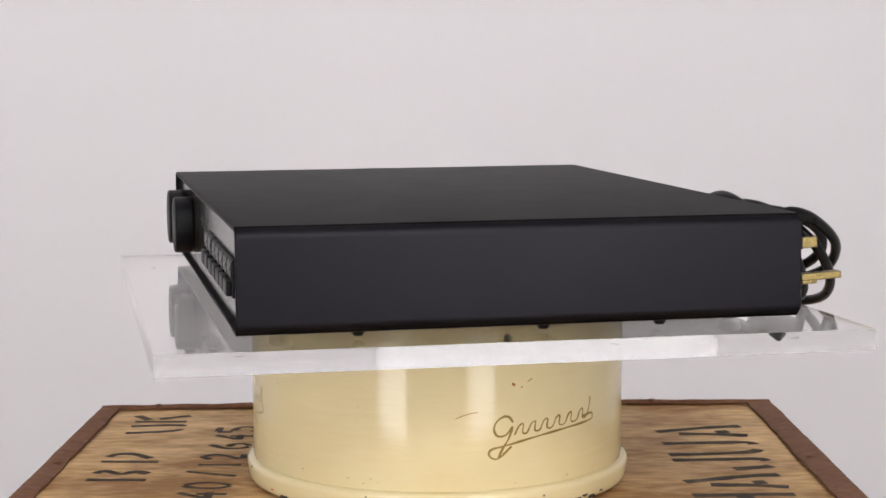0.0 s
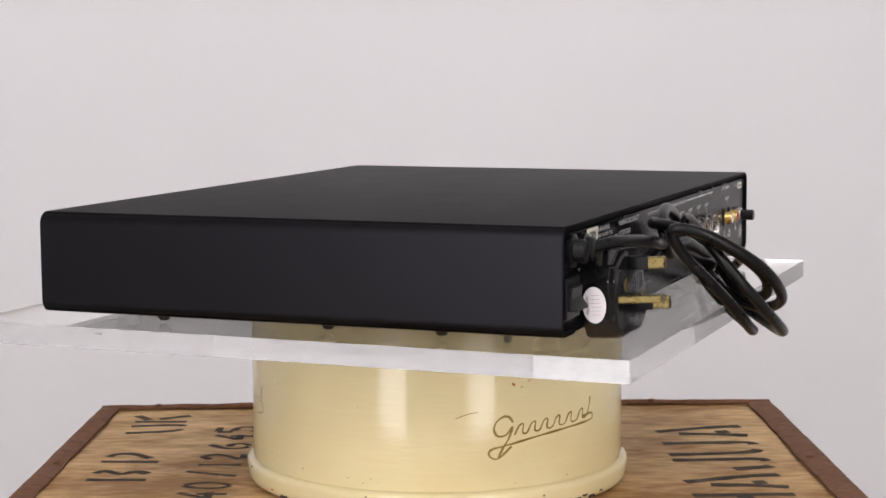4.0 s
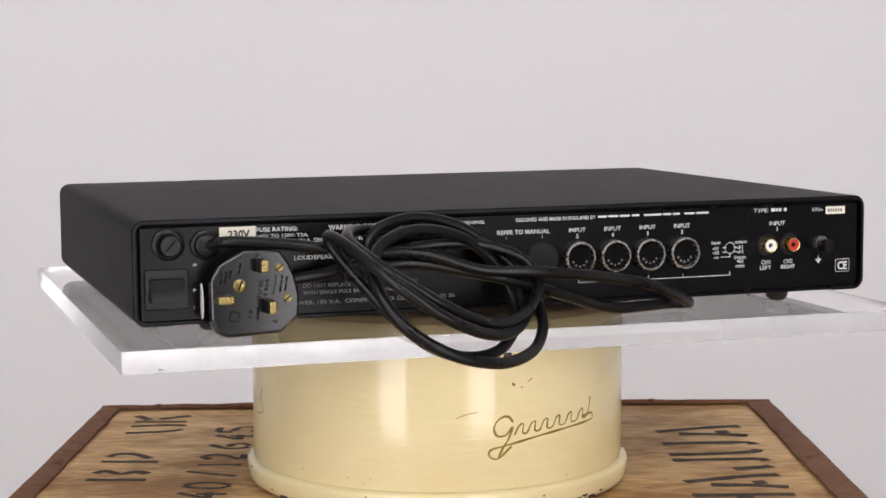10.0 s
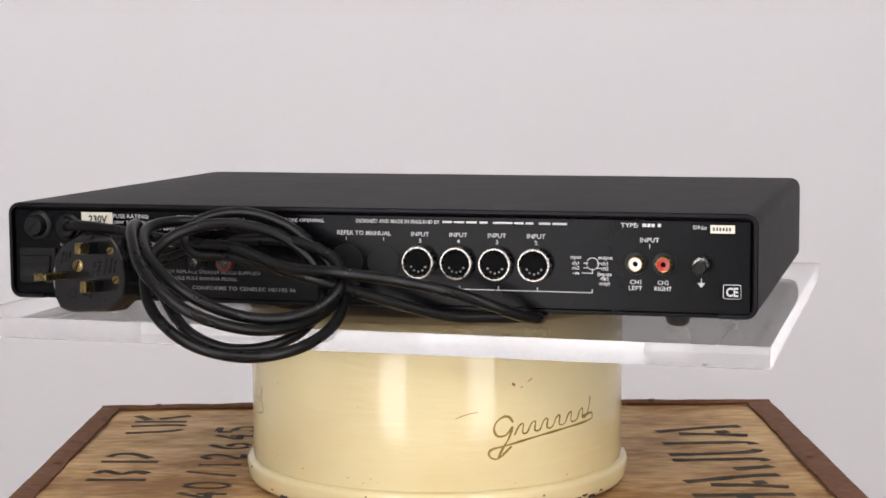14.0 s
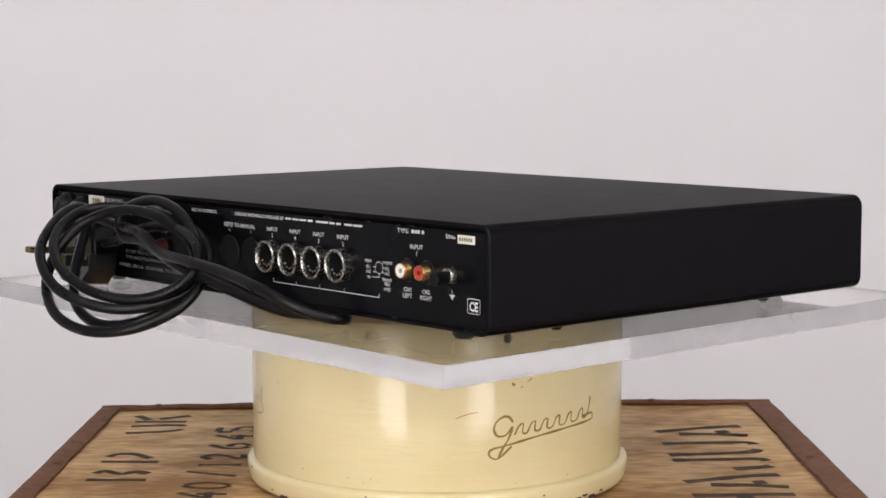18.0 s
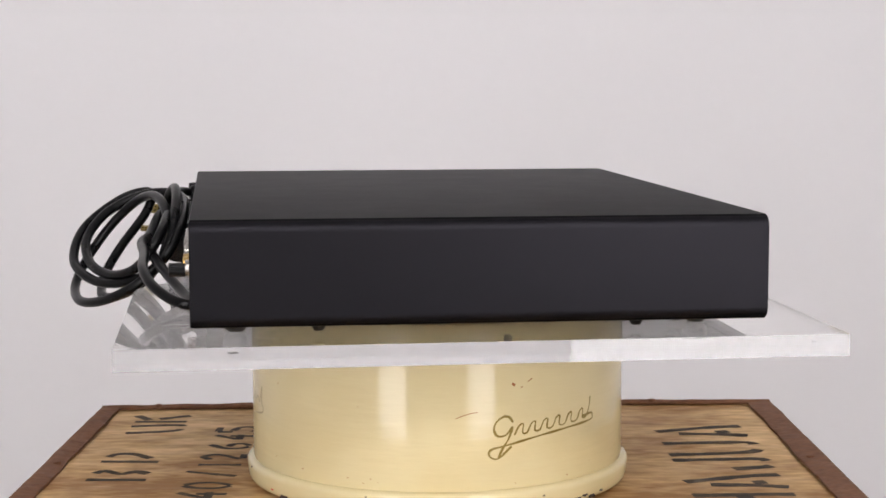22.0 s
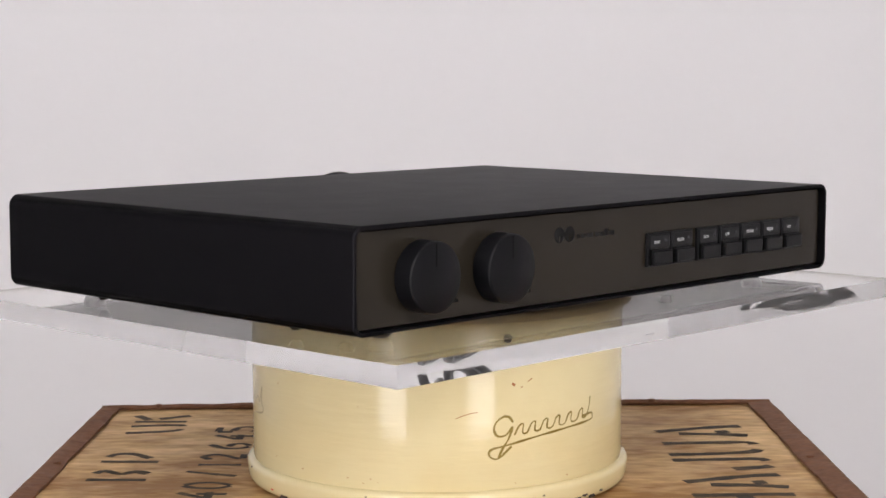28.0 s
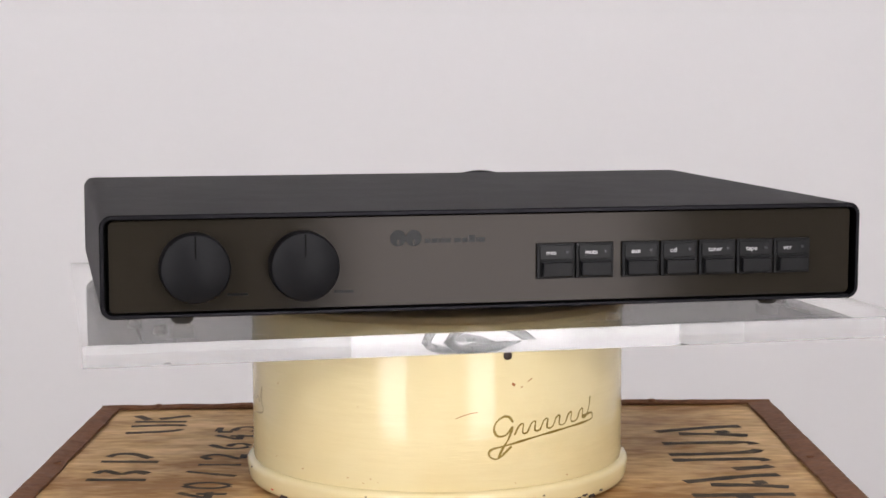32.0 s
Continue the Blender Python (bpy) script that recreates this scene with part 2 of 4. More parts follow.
def lettering(text, height, material, parent, at, width=None, name="lettering", bold=0.0, label="", align="LEFT", raise_by=0.0):
    """Words as a mesh: cap height and, where given, total width in metres; at: pose of the lower left corner (or centre)."""
    cu = bpy.data.curves.new(name, "FONT")
    cu.body = text
    cu.size = 1.0
    cu.resolution_u = 2
    cu.offset = bold
    cu.extrude = 0.0
    tmp = bpy.data.objects.new(name, cu)
    scene.collection.objects.link(tmp)
    bpy.context.view_layer.update()
    me = bpy.data.meshes.new_from_object(tmp.evaluated_get(bpy.context.evaluated_depsgraph_get()))
    bpy.data.objects.remove(tmp)
    bpy.data.curves.remove(cu)
    co = np.empty(len(me.vertices) * 3, np.float32)
    me.vertices.foreach_get("co", co)
    co = co.reshape(-1, 3)
    lo, hi = co.min(0), co.max(0)
    sy = height / 0.73
    sx = width / (hi[0] - lo[0]) if width else sy
    co[:, 0] = (co[:, 0] - lo[0]) * sx
    if align == "CENTER":
        co[:, 0] -= (hi[0] - lo[0]) * sx / 2
    co[:, 1] *= sy
    co[:, 2] = raise_by
    me.vertices.foreach_set("co", co.reshape(-1))
    me.materials.clear()
    me.materials.append(material)
    me.update()
    ob = new(name, me)
    ob.parent = parent
    ob.matrix_basis = at
    if label:
        tagged(ob, label=label)
    return ob


def rounded_outline(x0, x1, y0, y1, r, n=5):
    pts = []
    for cx, cy, a0 in ((x1 - r, y1 - r, 0), (x0 + r, y1 - r, 90), (x0 + r, y0 + r, 180), (x1 - r, y0 + r, 270)):
        for k in range(n + 1):
            a = radians(a0 + 90 * k / n)
            pts.append((cx + r * math.cos(a), cy + r * math.sin(a)))
    return pts


def empty(name, at=None):
    ob = new(name)
    ob.empty_display_size = 0.05
    if at is not None:
        ob.matrix_basis = at
    return ob


# ---------------------------------------------------------------- the room
def room():
    def slab(name, *b, m=M_ROOM, label="", cat="wall"):
        return tagged(part(name, box(*b), m), label, cat, kind="structure")
    slab("floor", -2.8, 2.8, -3.4, 1.0, -0.1, 0.0, m=M_FLOOR, label="pale grey smooth floor of the studio", cat="floor")
    slab("ceiling", -2.8, 2.8, -3.4, 1.0, 2.6, 2.7, m=M_WALL, label="plain white painted studio ceiling", cat="ceiling")
    slab("wall_back", -2.8, 2.8, 0.9, 1.0, 0.0, 2.6, m=M_WALL, label="plain smooth white painted studio wall behind the crate")
    slab("wall_front", -2.8, 2.8, -3.4, -3.3, 0.0, 2.6, label="plain pale painted wall of the studio")
    # unseen white wall added so the case sides and sheet edges reflect bright
    slab("unseen_wall_return", 1.7, 1.8, -0.30, 0.9, 0.0, 2.6, m=M_WALL, label="plain white unseen return wall, added to brighten side reflections")
    slab("wall_left", -2.8, -2.7, -3.3, 0.9, 0.0, 2.6, m=M_WALL, label="plain white painted side wall of the studio")
    slab("wall_right", 2.7, 2.8, -3.3, 0.9, 0.0, 2.6, m=M_WALL, label="plain white painted side wall of the studio")


def softbox(spot, low):
    """A tall studio light on a foot, its cloth facing the crate and reaching down to the height low."""
    s = empty("softbox", spot)
    tagged(s, "tall narrow white studio softbox standing on the floor", "studio light", "studio lights")
    part("housing", box(-0.23, 0.23, -0.10, -0.01, low - 0.01, 2.26, 0.01), M_PLASTIC, s)
    part("diffuser", box(-0.22, 0.22, -0.0098, 0.0, low, 2.25), M_SOFT, s, "glowing white diffuser cloth")
    part("stem", box(-0.02, 0.02, -0.08, -0.04, 0.012, low - 0.01, 0.004), M_PLASTIC, s)
    part("foot", box(-0.2, 0.2, -0.16, 0.06, 0.0, 0.012, 0.004), M_PLASTIC, s)


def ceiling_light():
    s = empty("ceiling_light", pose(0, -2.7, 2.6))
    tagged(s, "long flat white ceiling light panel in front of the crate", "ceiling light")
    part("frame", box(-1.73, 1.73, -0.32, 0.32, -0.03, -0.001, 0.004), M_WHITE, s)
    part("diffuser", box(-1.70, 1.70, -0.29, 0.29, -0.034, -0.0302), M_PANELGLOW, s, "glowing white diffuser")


room()
for side, low in ((-1, 0.12), (1, 0.25)):
    a = radians(25.5) * side
    softbox(Matrix.Translation((1.62 * math.sin(a), -1.62 * math.cos(a), 0)) @ Matrix.Rotation(a, 4, "Z"), low)
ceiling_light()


# ---------------------------------------------------------------- crate
def crate():
    """A wooden shipping chest: plywood boards, rusted edging nailed round them, stencilled words."""
    c = empty("crate", pose(0, 0, 0))
    tagged(c, "pale plywood shipping crate with rusted edging and black stencilled words", "crate")
    t = CRATE_TOP
    xl, xr, yn = -0.2575, 0.2560, -0.33

    def board_height(x, y):
        return t - 0.0012 + 0.0012 * noise.noise((x * 6, y * 9, 0.3))
    bm = bmesh.new()
    nx, ny = 36, 30
    rows = []
    for j in range(ny + 1):
        row = []
        for i in range(nx + 1):
            x = xl + 0.003 + (xr - xl - 0.006) * i / nx
            far = 0.2105 + 0.016 * i / nx
            y = yn + 0.003 + (far - yn - 0.003) * j / ny
            row.append(bm.verts.new((x, y, board_height(x, y))))
        rows.append(row)
    for j in range(ny):
        for i in range(nx):
            bm.faces.new((rows[j][i], rows[j][i + 1], rows[j + 1][i + 1], rows[j + 1][i]))
    low = bmesh.ops.extrude_face_region(bm, geom=bm.faces[:])["geom"]
    for v in low:
        if isinstance(v, bmesh.types.BMVert):
            v.co.z = t - 0.012
    bmesh.ops.recalc_face_normals(bm, faces=bm.faces[:])
    top = part("top_board", bm, M_WOOD, c, "knotty streaked plywood top board")
    for n, b in (("side_board", (xl + 0.002, xl + 0.010, yn + 0.010, 0.208, 0, t - 0.013)), ("side_board", (xr - 0.010, xr - 0.002, yn + 0.010, 0.208, 0, t - 0.013)),
                 ("end_board", (xl + 0.002, xr - 0.002, yn + 0.002, yn + 0.0095, 0, t - 0.013)), ("end_board", (xl + 0.0105, xr - 0.0105, 0.200, 0.2075, 0, t - 0.013)),
                 ("bottom_board", (xl + 0.011, xr - 0.011, yn + 0.010, 0.1995, 0.004, 0.012))):
        part(n, box(*b, 0.0008), M_WOOD, c)

    def strip(p0, p1, inward, width, seed):
        """Rusted edging: a folded band with ragged inner edge, along the top edge from p0 to p1."""
        bm = bmesh.new()
        p0, p1, w = Vector(p0), Vector(p1), Vector(inward)
        n = 46
        prev = None
        for i in range(n + 1):
            q = p0.lerp(p1, i / n)
            rag = 0.0011 * noise.noise((i * 0.31, seed, 0.0)) + 0.0007 * noise.noise((i * 1.7, seed, 4.0))
            lift = 0.0012 + 0.0008 * noise.noise((i * 0.23, seed, 9.0))
            inn = q + w * (width + rag)
            out = q - w * (0.0012 + rag * 0.5)
            ring = [bm.verts.new(inn + Vector((0, 0, -0.0006))), bm.verts.new(inn + Vector((0, 0, lift))),
                    bm.verts.new(q + w * 0.003 + Vector((0, 0, lift + 0.0014))), bm.verts.new(out + Vector((0, 0, lift - 0.0004))),
                    bm.verts.new(out + Vector((0, 0, -0.022 - rag)))]
            if prev:
                for k in range(4):
                    bm.faces.new((prev[k], prev[k + 1], ring[k + 1], ring[k]))
            prev = ring
        bmesh.ops.recalc_face_normals(bm, faces=bm.faces[:])
        s = part("edging", bm, M_RUST, c, "brown rusted sheet-metal edging", smooth=True)
        nail = lathe([(0, 0.0009), (0.0022, 0.0006), (0.0028, 0.0), (0.0028, -0.001)], 10)
        me = None
        for k in range(2):
            q = p0.lerp(p1, (k + 0.35) / 2.1) + w * width * 0.62 + Vector((0, 0, 0.0024))
            if me is None:
                ob = part("nail", nail, M_RUST, s, at=Matrix.Translation(q), smooth=True)
                me = ob.data
            else:
                ob = new("nail", me)
                ob.parent = s
                ob.matrix_basis = Matrix.Translation(q)
        return s
    strip((-0.262, yn, t), (-0.2555, 0.209, t), (1, 0, 0), 0.0135, 1.0)
    strip((xr + 0.0035, yn, t), (xr - 0.0015, 0.2265, t), (-1, 0, 0), 0.0175, 5.0)
    strip((-0.2555, 0.2105, t), (0.0, 0.2275, t + 0.0006), (0, -1, 0), 0.006, 9.0)
    strip((0.0, 0.2275, t + 0.0006), (xr - 0.0015, 0.2265, t), (0, -1, 0), 0.006, 11.0)
    strip((xl, yn, t), (xr, yn, t), (0, 1, 0), 0.014, 13.0)

    def stencil(name, foot_x, y0, wide, tall, thick):
        """One hand-brushed character, its foot at foot_x and its top towards -x, reading along +y."""
        bm = bmesh.new()
        for k, stroke in enumerate(GLYPHS[name]):
            line = smooth_line([(foot_x - v * tall, y0 + u * wide, 0) for u, v in stroke], 0.002)
            rows = []
            for i, q in enumerate(line):
                d = (line[min(i + 1, len(line) - 1)] - line[max(i - 1, 0)]).normalized()
                s = Vector((-d.y, d.x, 0)) * thick / 2 * (0.88 + 0.12 * math.sin(math.pi * min(1, (i + 0.6) / 5)) + 0.22 * noise.noise((i * 0.13, k, y0 * 40)))
                z = Vector((0, 0, board_height(q.x, q.y) + 0.00025))
                rag = Vector((0, 0.0007 * noise.noise((i * 0.9, k + 7, y0 * 90)), 0))
                rows.append((bm.verts.new(q + s + z + rag), bm.verts.new(q - s + z + rag * 0.6)))
            for a, b in zip(rows, rows[1:]):
                bm.faces.new((a[0], a[1], b[1], b[0]))
        bm.normal_update()
        for f in bm.faces:
            if f.normal.z < 0:
                f.normal_flip()
        part("stencilled_letter", bm, M_STENCIL, top, "black brushed stencil character")
    for name, y0, wide in (("B", -0.0205, 0.0245), ("P", 0.0300, 0.0240), ("U", 0.1240, 0.0265), ("K", 0.1635, 0.0230)):
        stencil(name, -0.1855, y0, wide, 0.038, 0.0076)
    for name, y0, wide in (("4", -0.0700, 0.0170), ("0", -0.0420, 0.0140), ("/", -0.0090, 0.0120), ("1", 0.0160, 0.0120), ("2", 0.0370, 0.0150), ("6", 0.0690, 0.0160), ("4", 0.0980, 0.0160), ("5", 0.1240, 0.0170)):
        stencil(name, -0.1300, y0, wide, 0.0275 + 0.03 * max(0, 0.04 - y0) * 0.9, 0.0056)
    for name, y0, wide in (("N", -0.0860, 0.0260), ("A", -0.0410, 0.0330), ("G", 0.0080, 0.0300), ("U", 0.0500, 0.0370), ("A", 0.1090, 0.0320)):
        stencil(name, 0.2180, y0, wide, 0.0630, 0.0098)


# strokes of the stencil characters: across and up, in shares of their width and height
GLYPHS = {
    "B": [[(0, 0), (0.02, 1)], [(0.70, 0.04), (0.92, 0.27), (0.66, 0.50), (1.0, 0.80), (0.70, 0.94)]],
    "P": [[(0, 0), (0.03, 1)], [(0.45, 0.18), (0.96, 0.52), (1.0, 0.80), (0.62, 0.95)]],
    "U": [[(0, 1), (0.10, 0.45), (0.25, 0.09), (0.43, 0.0)], [(0.90, 1), (1, 0.4), (1, 0.07), (0.84, 0.0)]],
    "K": [[(0, 0), (0.02, 1)], [(1, 1.05), (0.3, 0.74)], [(0.45, 0.56), (1, 0.0)]],
    "4": [[(0.9, 1), (0.1, 0.42)], [(0, 0.36), (1, 0.36)], [(0.72, 0.0), (0.72, 0.62)]],
    "0": [[(0.4, 1), (0, 0.7), (0, 0.3), (0.4, 0)], [(0.6, 1), (1, 0.7), (1, 0.3), (0.6, 0)]],
    "/": [[(0, 0), (1, 1.15)]],
    "1": [[(0.5, 0), (0.5, 1)]],
}
GLYPHS.update({
    "2": [[(0, 0.8), (0.5, 1), (0.95, 0.76), (0.7, 0.45), (0.1, 0.1)], [(0.2, 0.02), (1, 0.04)]],
    "6": [[(0.8, 1), (0.1, 0.6), (0.05, 0.25), (0.4, 0)], [(0.4, 0.52), (0.9, 0.42), (0.95, 0.15), (0.6, 0)]],
    "5": [[(0, 1), (0, 0.62)], [(0.1, 1), (0.95, 1)], [(0.2, 0.62), (0.9, 0.5), (1, 0.2), (0.5, 0), (0, 0.1)]],
    "A": [[(1, 0), (0.86, 0.35), (0.38, 1)], [(0, 0), (0.13, 0.35), (0.16, 0.76)], [(0.24, 0.24), (0.52, 0.27)]],
    "G": [[(0.85, 1), (0.95, 0.5), (1, 0.1), (0.8, 0)], [(0, 0.42), (0.2, 0.1), (0.3, 0)]],
    "N": [[(0.86, 1), (1, 0.3), (1, 0)], [(0.66, 0.58), (0.80, 0.42)]],
})


# ---------------------------------------------------------------- drum
DRUM_X = -0.0009
DRUM_H = 0.6031 - CRATE_TOP
DRUM_R = 0.1178


def drum():
    """The round enamelled turning base with its rolled foot."""
    d = empty("turntable_base", pose(DRUM_X, 0, CRATE_TOP))
    tagged(d, "round cream enamelled metal turning base, chipped, with gold script", "turntable base")
    r, h = DRUM_R, DRUM_H
    prof = [(0.0, 0.004), (r - 0.006, 0.004), (r - 0.004, 0.0125), (r - 0.0005, 0.0145), (r, 0.017), (r, h - 0.004), (r - 0.0012, h - 0.0012), (r - 0.004, h),
            (r - 0.012, h), (0.0, h)]
    part("shell", lathe(prof, 160), M_CREAM, d, smooth=True)
    foot = [(r - 0.004, 0.0004), (r + 0.0006, 0.0004), (r + 0.0022, 0.0014), (r + 0.0031, 0.0034), (r + 0.0034, 0.0065), (r + 0.0038, 0.0104), (r + 0.0036, 0.0122),
            (r + 0.0026, 0.0135), (r + 0.0004, 0.0142), (r - 0.004, 0.0142), (r - 0.004, 0.0004)]
    part("foot_ring", lathe(foot, 160), M_CREAM, d, "glossy cream rolled foot ring", smooth=True)

    def on(a, z, rr=r):
        a = radians(a)
        return Vector((rr * math.sin(a), -rr * math.cos(a), z / 1000))

    def stroke(name, pts, width, m, label=""):
        line = smooth_line([(a, z, 0) for a, z in pts], 0.6)
        q = [on(v.x, v.y) for v in line]
        n = [Vector((math.sin(radians(v.x)), -math.cos(radians(v.x)), 0)) for v in line]
        return part(name, ribbon(q, n, width), m, d, label)
    gold = "thin gold painted flourish"
    stroke("flourish", [(21.5, 39.7), (17.3, 33.0), (14.9, 34.7), (15.2, 38.3), (19.0, 40.1), (29.7, 44.1), (40.1, 46.5), (51.0, 48.3), (52.2, 50.4), (51.5, 52.4), (47.4, 51.6)],
           0.0015, M_SCRIPT, gold)
    stroke("flourish", [(21.9, 53.9), (20.8, 57.0), (19.0, 57.5), (16.9, 54.6), (16.2, 50.2), (17.3, 46.3), (19.8, 46.7), (21.7, 51.0), (20.6, 44.5), (19.0, 39.5), (17.4, 33.5)], 0.0016, M_SCRIPT, gold)
    wave = []
    for k in range(6):
        a0, z0 = 23.0 + 3.85 * k + 0.12 * k * k, 46.0 + 0.75 * k
        wave += [(a0 - 0.6, z0 + 0.3), (a0 + 0.9, z0 + 5.6), (a0 + 2.2, z0 + 6.4), (a0 + 2.0, z0 + 1.2)]
    stroke("flourish", wave + [(49.0, 51.0), (50.6, 57.0), (51.0, 62.6)], 0.0012, M_SCRIPT, gold)
    stroke("flourish", [(-72.5, 54.0), (-70.0, 57.0), (-68.6, 53.6), (-67.4, 57.4), (-65.8, 63.8), (-66.3, 54.0), (-64.9, 51.6), (-66.0, 48.0), (-72.0, 46.0), (-78.0, 44.8)], 0.0012, M_SCRIPT, gold)
    # rivet, scratches and chips
    part("rivet", lathe([(0, 0.0019), (0.0016, 0.0016), (0.0026, 0.0006), (0.0027, -0.0006)], 20,
                        Matrix.Translation(on(20.3, 93.4)) @ Matrix.Rotation(radians(20.3), 4, "Z") @ REAR), M_CHIP, d, "dark domed rivet", smooth=True)
    stroke("scratch", [(5.1, 57.5), (6.6, 58.8), (7.9, 59.6), (9.5, 60.5), (11.5, 61.0)], 0.0005, M_SCRATCH, "thin brown scratch")
    stroke("scratch", [(21.6, 76.9), (22.0, 76.2), (22.6, 75.6)], 0.0016, M_SCRATCH, "small brown chip")
    stroke("scratch", [(26.6, 77.2), (27.3, 77.9), (28.0, 79.0)], 0.0006, M_SCRATCH, "small brown chip")
    rnd = random.Random(7)
    for k in range(12):
        a0, z0 = rnd.uniform(-62, 62), rnd.choice((rnd.uniform(17, 26), rnd.uniform(17, 95)))
        stroke("speck", [(a0, z0), (a0 + rnd.uniform(0.2, 0.7), z0 + rnd.uniform(-0.5, 0.5))], rnd.uniform(0.0003, 0.0007), M_SCRATCH, "tiny brown speck in the enamel")

    def chip(a, z, size, m, seed):
        rr = r + 0.0024 + 0.00012 * min(z, 10.5)
        pts = []
        for k in range(11):
            b = 2 * math.pi * k / 11
            e = size * (0.6 + 0.5 * noise.noise((k * 0.9, seed, 0)))
            pts.append((1.7 * e * math.cos(b), e * math.sin(b)))
        turn = Matrix.Translation(on(a, z, rr + 0.0001)) @ Matrix.Rotation(radians(a), 4, "Z") @ REAR @ Matrix.Rotation(radians(-28 if z < 9 else 10), 4, "X")
        part("chip", prism(pts, -0.0012, 0.0002, turn=turn), m, d, "bare chip in the enamel" if m is M_CHIP else "red paint fleck")
    chip(-56.0, 4.6, 0.0016, M_REDPAINT, 1)
    for a, z, s in ((-50.0, 2.8, 0.0034), (44.0, 3.6, 0.0028), (47.0, 4.4, 0.0024), (40.5, 2.6, 0.003), (-72.0, 11.5, 0.0010), (-20, 11, 0.0006), (31, 9, 0.0008), (50.5, 3.0, 0.0030), (37.0, 2.4, 0.0022), (-44.0, 2.4, 0.0020), (12.0, 2.2, 0.0016), (55.0, 4.2, 0.0018)):
        chip(a, z, s, M_CHIP, a)


def platter():
    """The turning disc between base and sheet, with four thin pads."""
    prof = [(0, 0), (0.1225, 0), (0.1237, 0.0012), (0.1237, 0.0036), (0.1225, 0.0046)]
    for k in range(5):
        rr = 0.1165 - 0.021 * k
        prof += [(rr + 0.0012, 0.0046), (rr + 0.0006, 0.0043), (rr, 0.0046)]
    prof += [(0, 0.0046)]
    ob = part("turning_disc", lathe(prof, 140), M_PLATTER, smooth=True)
    ob.matrix_basis = pose(0, 0, 0.6031)
    for k in range(4):
        p = radians(45 + 90 * k)
        part("pad", lathe([(0, 0.00035), (0.005, 0.00035), (0.005, 0)], 20), M_RUBBER, ob, "thin dark pad", at=Matrix.Translation((0.085 * math.cos(p), 0.085 * math.sin(p), 0.0046)))
    return tagged(ob, "worn brown turning disc under the clear sheet", "turntable disc")


# ---------------------------------------------------------------- acrylic sheet
def acrylic():
    bm = box(-0.2290, 0.2276, -0.1897, 0.1930, -0.0116, 0.0)
    bmesh.ops.translate(bm, verts=bm.verts[:], vec=(-0.0010, -0.0015, 0))
    ob = part("acrylic_sheet", bm, M_ACRYLIC)
    ob.matrix_basis = pose(0, 0, PLATE_TOP)
    ob.data.materials.append(M_ACRYLIC_EDGE)
    for f in ob.data.polygons:
        if abs(f.normal.z) < 0.9:
            f.material_index = 1
    ob.visible_shadow = False
    for arc, wide in (([(69, -188), (68, -185), (67, -181)], 0.5), ([(147, -171), (144, -160), (149, -152)], 0.4), ([(60, -190), (52, -187), (45, -189)], 0.4),
                      ([(-60, 172), (-48, 168), (-40, 171)], 0.3), ([(196, -120), (203, -104), (205, -90)], 0.3), ([(130, 176), (141, 171), (150, 173)], 0.35)):
        line = smooth_line([(x / 1000, y / 1000, 0) for x, y in arc], 0.0015)
        part("hairline_scratch", ribbon(line, [Vector((0, 0, 1))] * len(line), wide / 1000, 0.00008), M_HAIRLINE, ob, "fine pale scratch")
    return tagged(ob, "thick clear acrylic sheet with bright polished edges, carrying the amplifier", "acrylic sheet")


# ---------------------------------------------------------------- amplifier
W, DEP, Z0, Z1 = 0.4341, 0.3028, 0.0064, 0.0622      # outer width and depth, body's underside and top above the sheet
YR, YF = -DEP / 2 + 0.0017, DEP / 2 - 0.0033        # faces of the rear and front panels


def rear_at(x, z, out=0.0):
    return Matrix.Translation((x / 1000, YR - out / 1000, z / 1000)) @ REAR


def front_at(x, z, out=0.0):
    return Matrix.Translation((x / 1000, YF + out / 1000, z / 1000)) @ FRONT


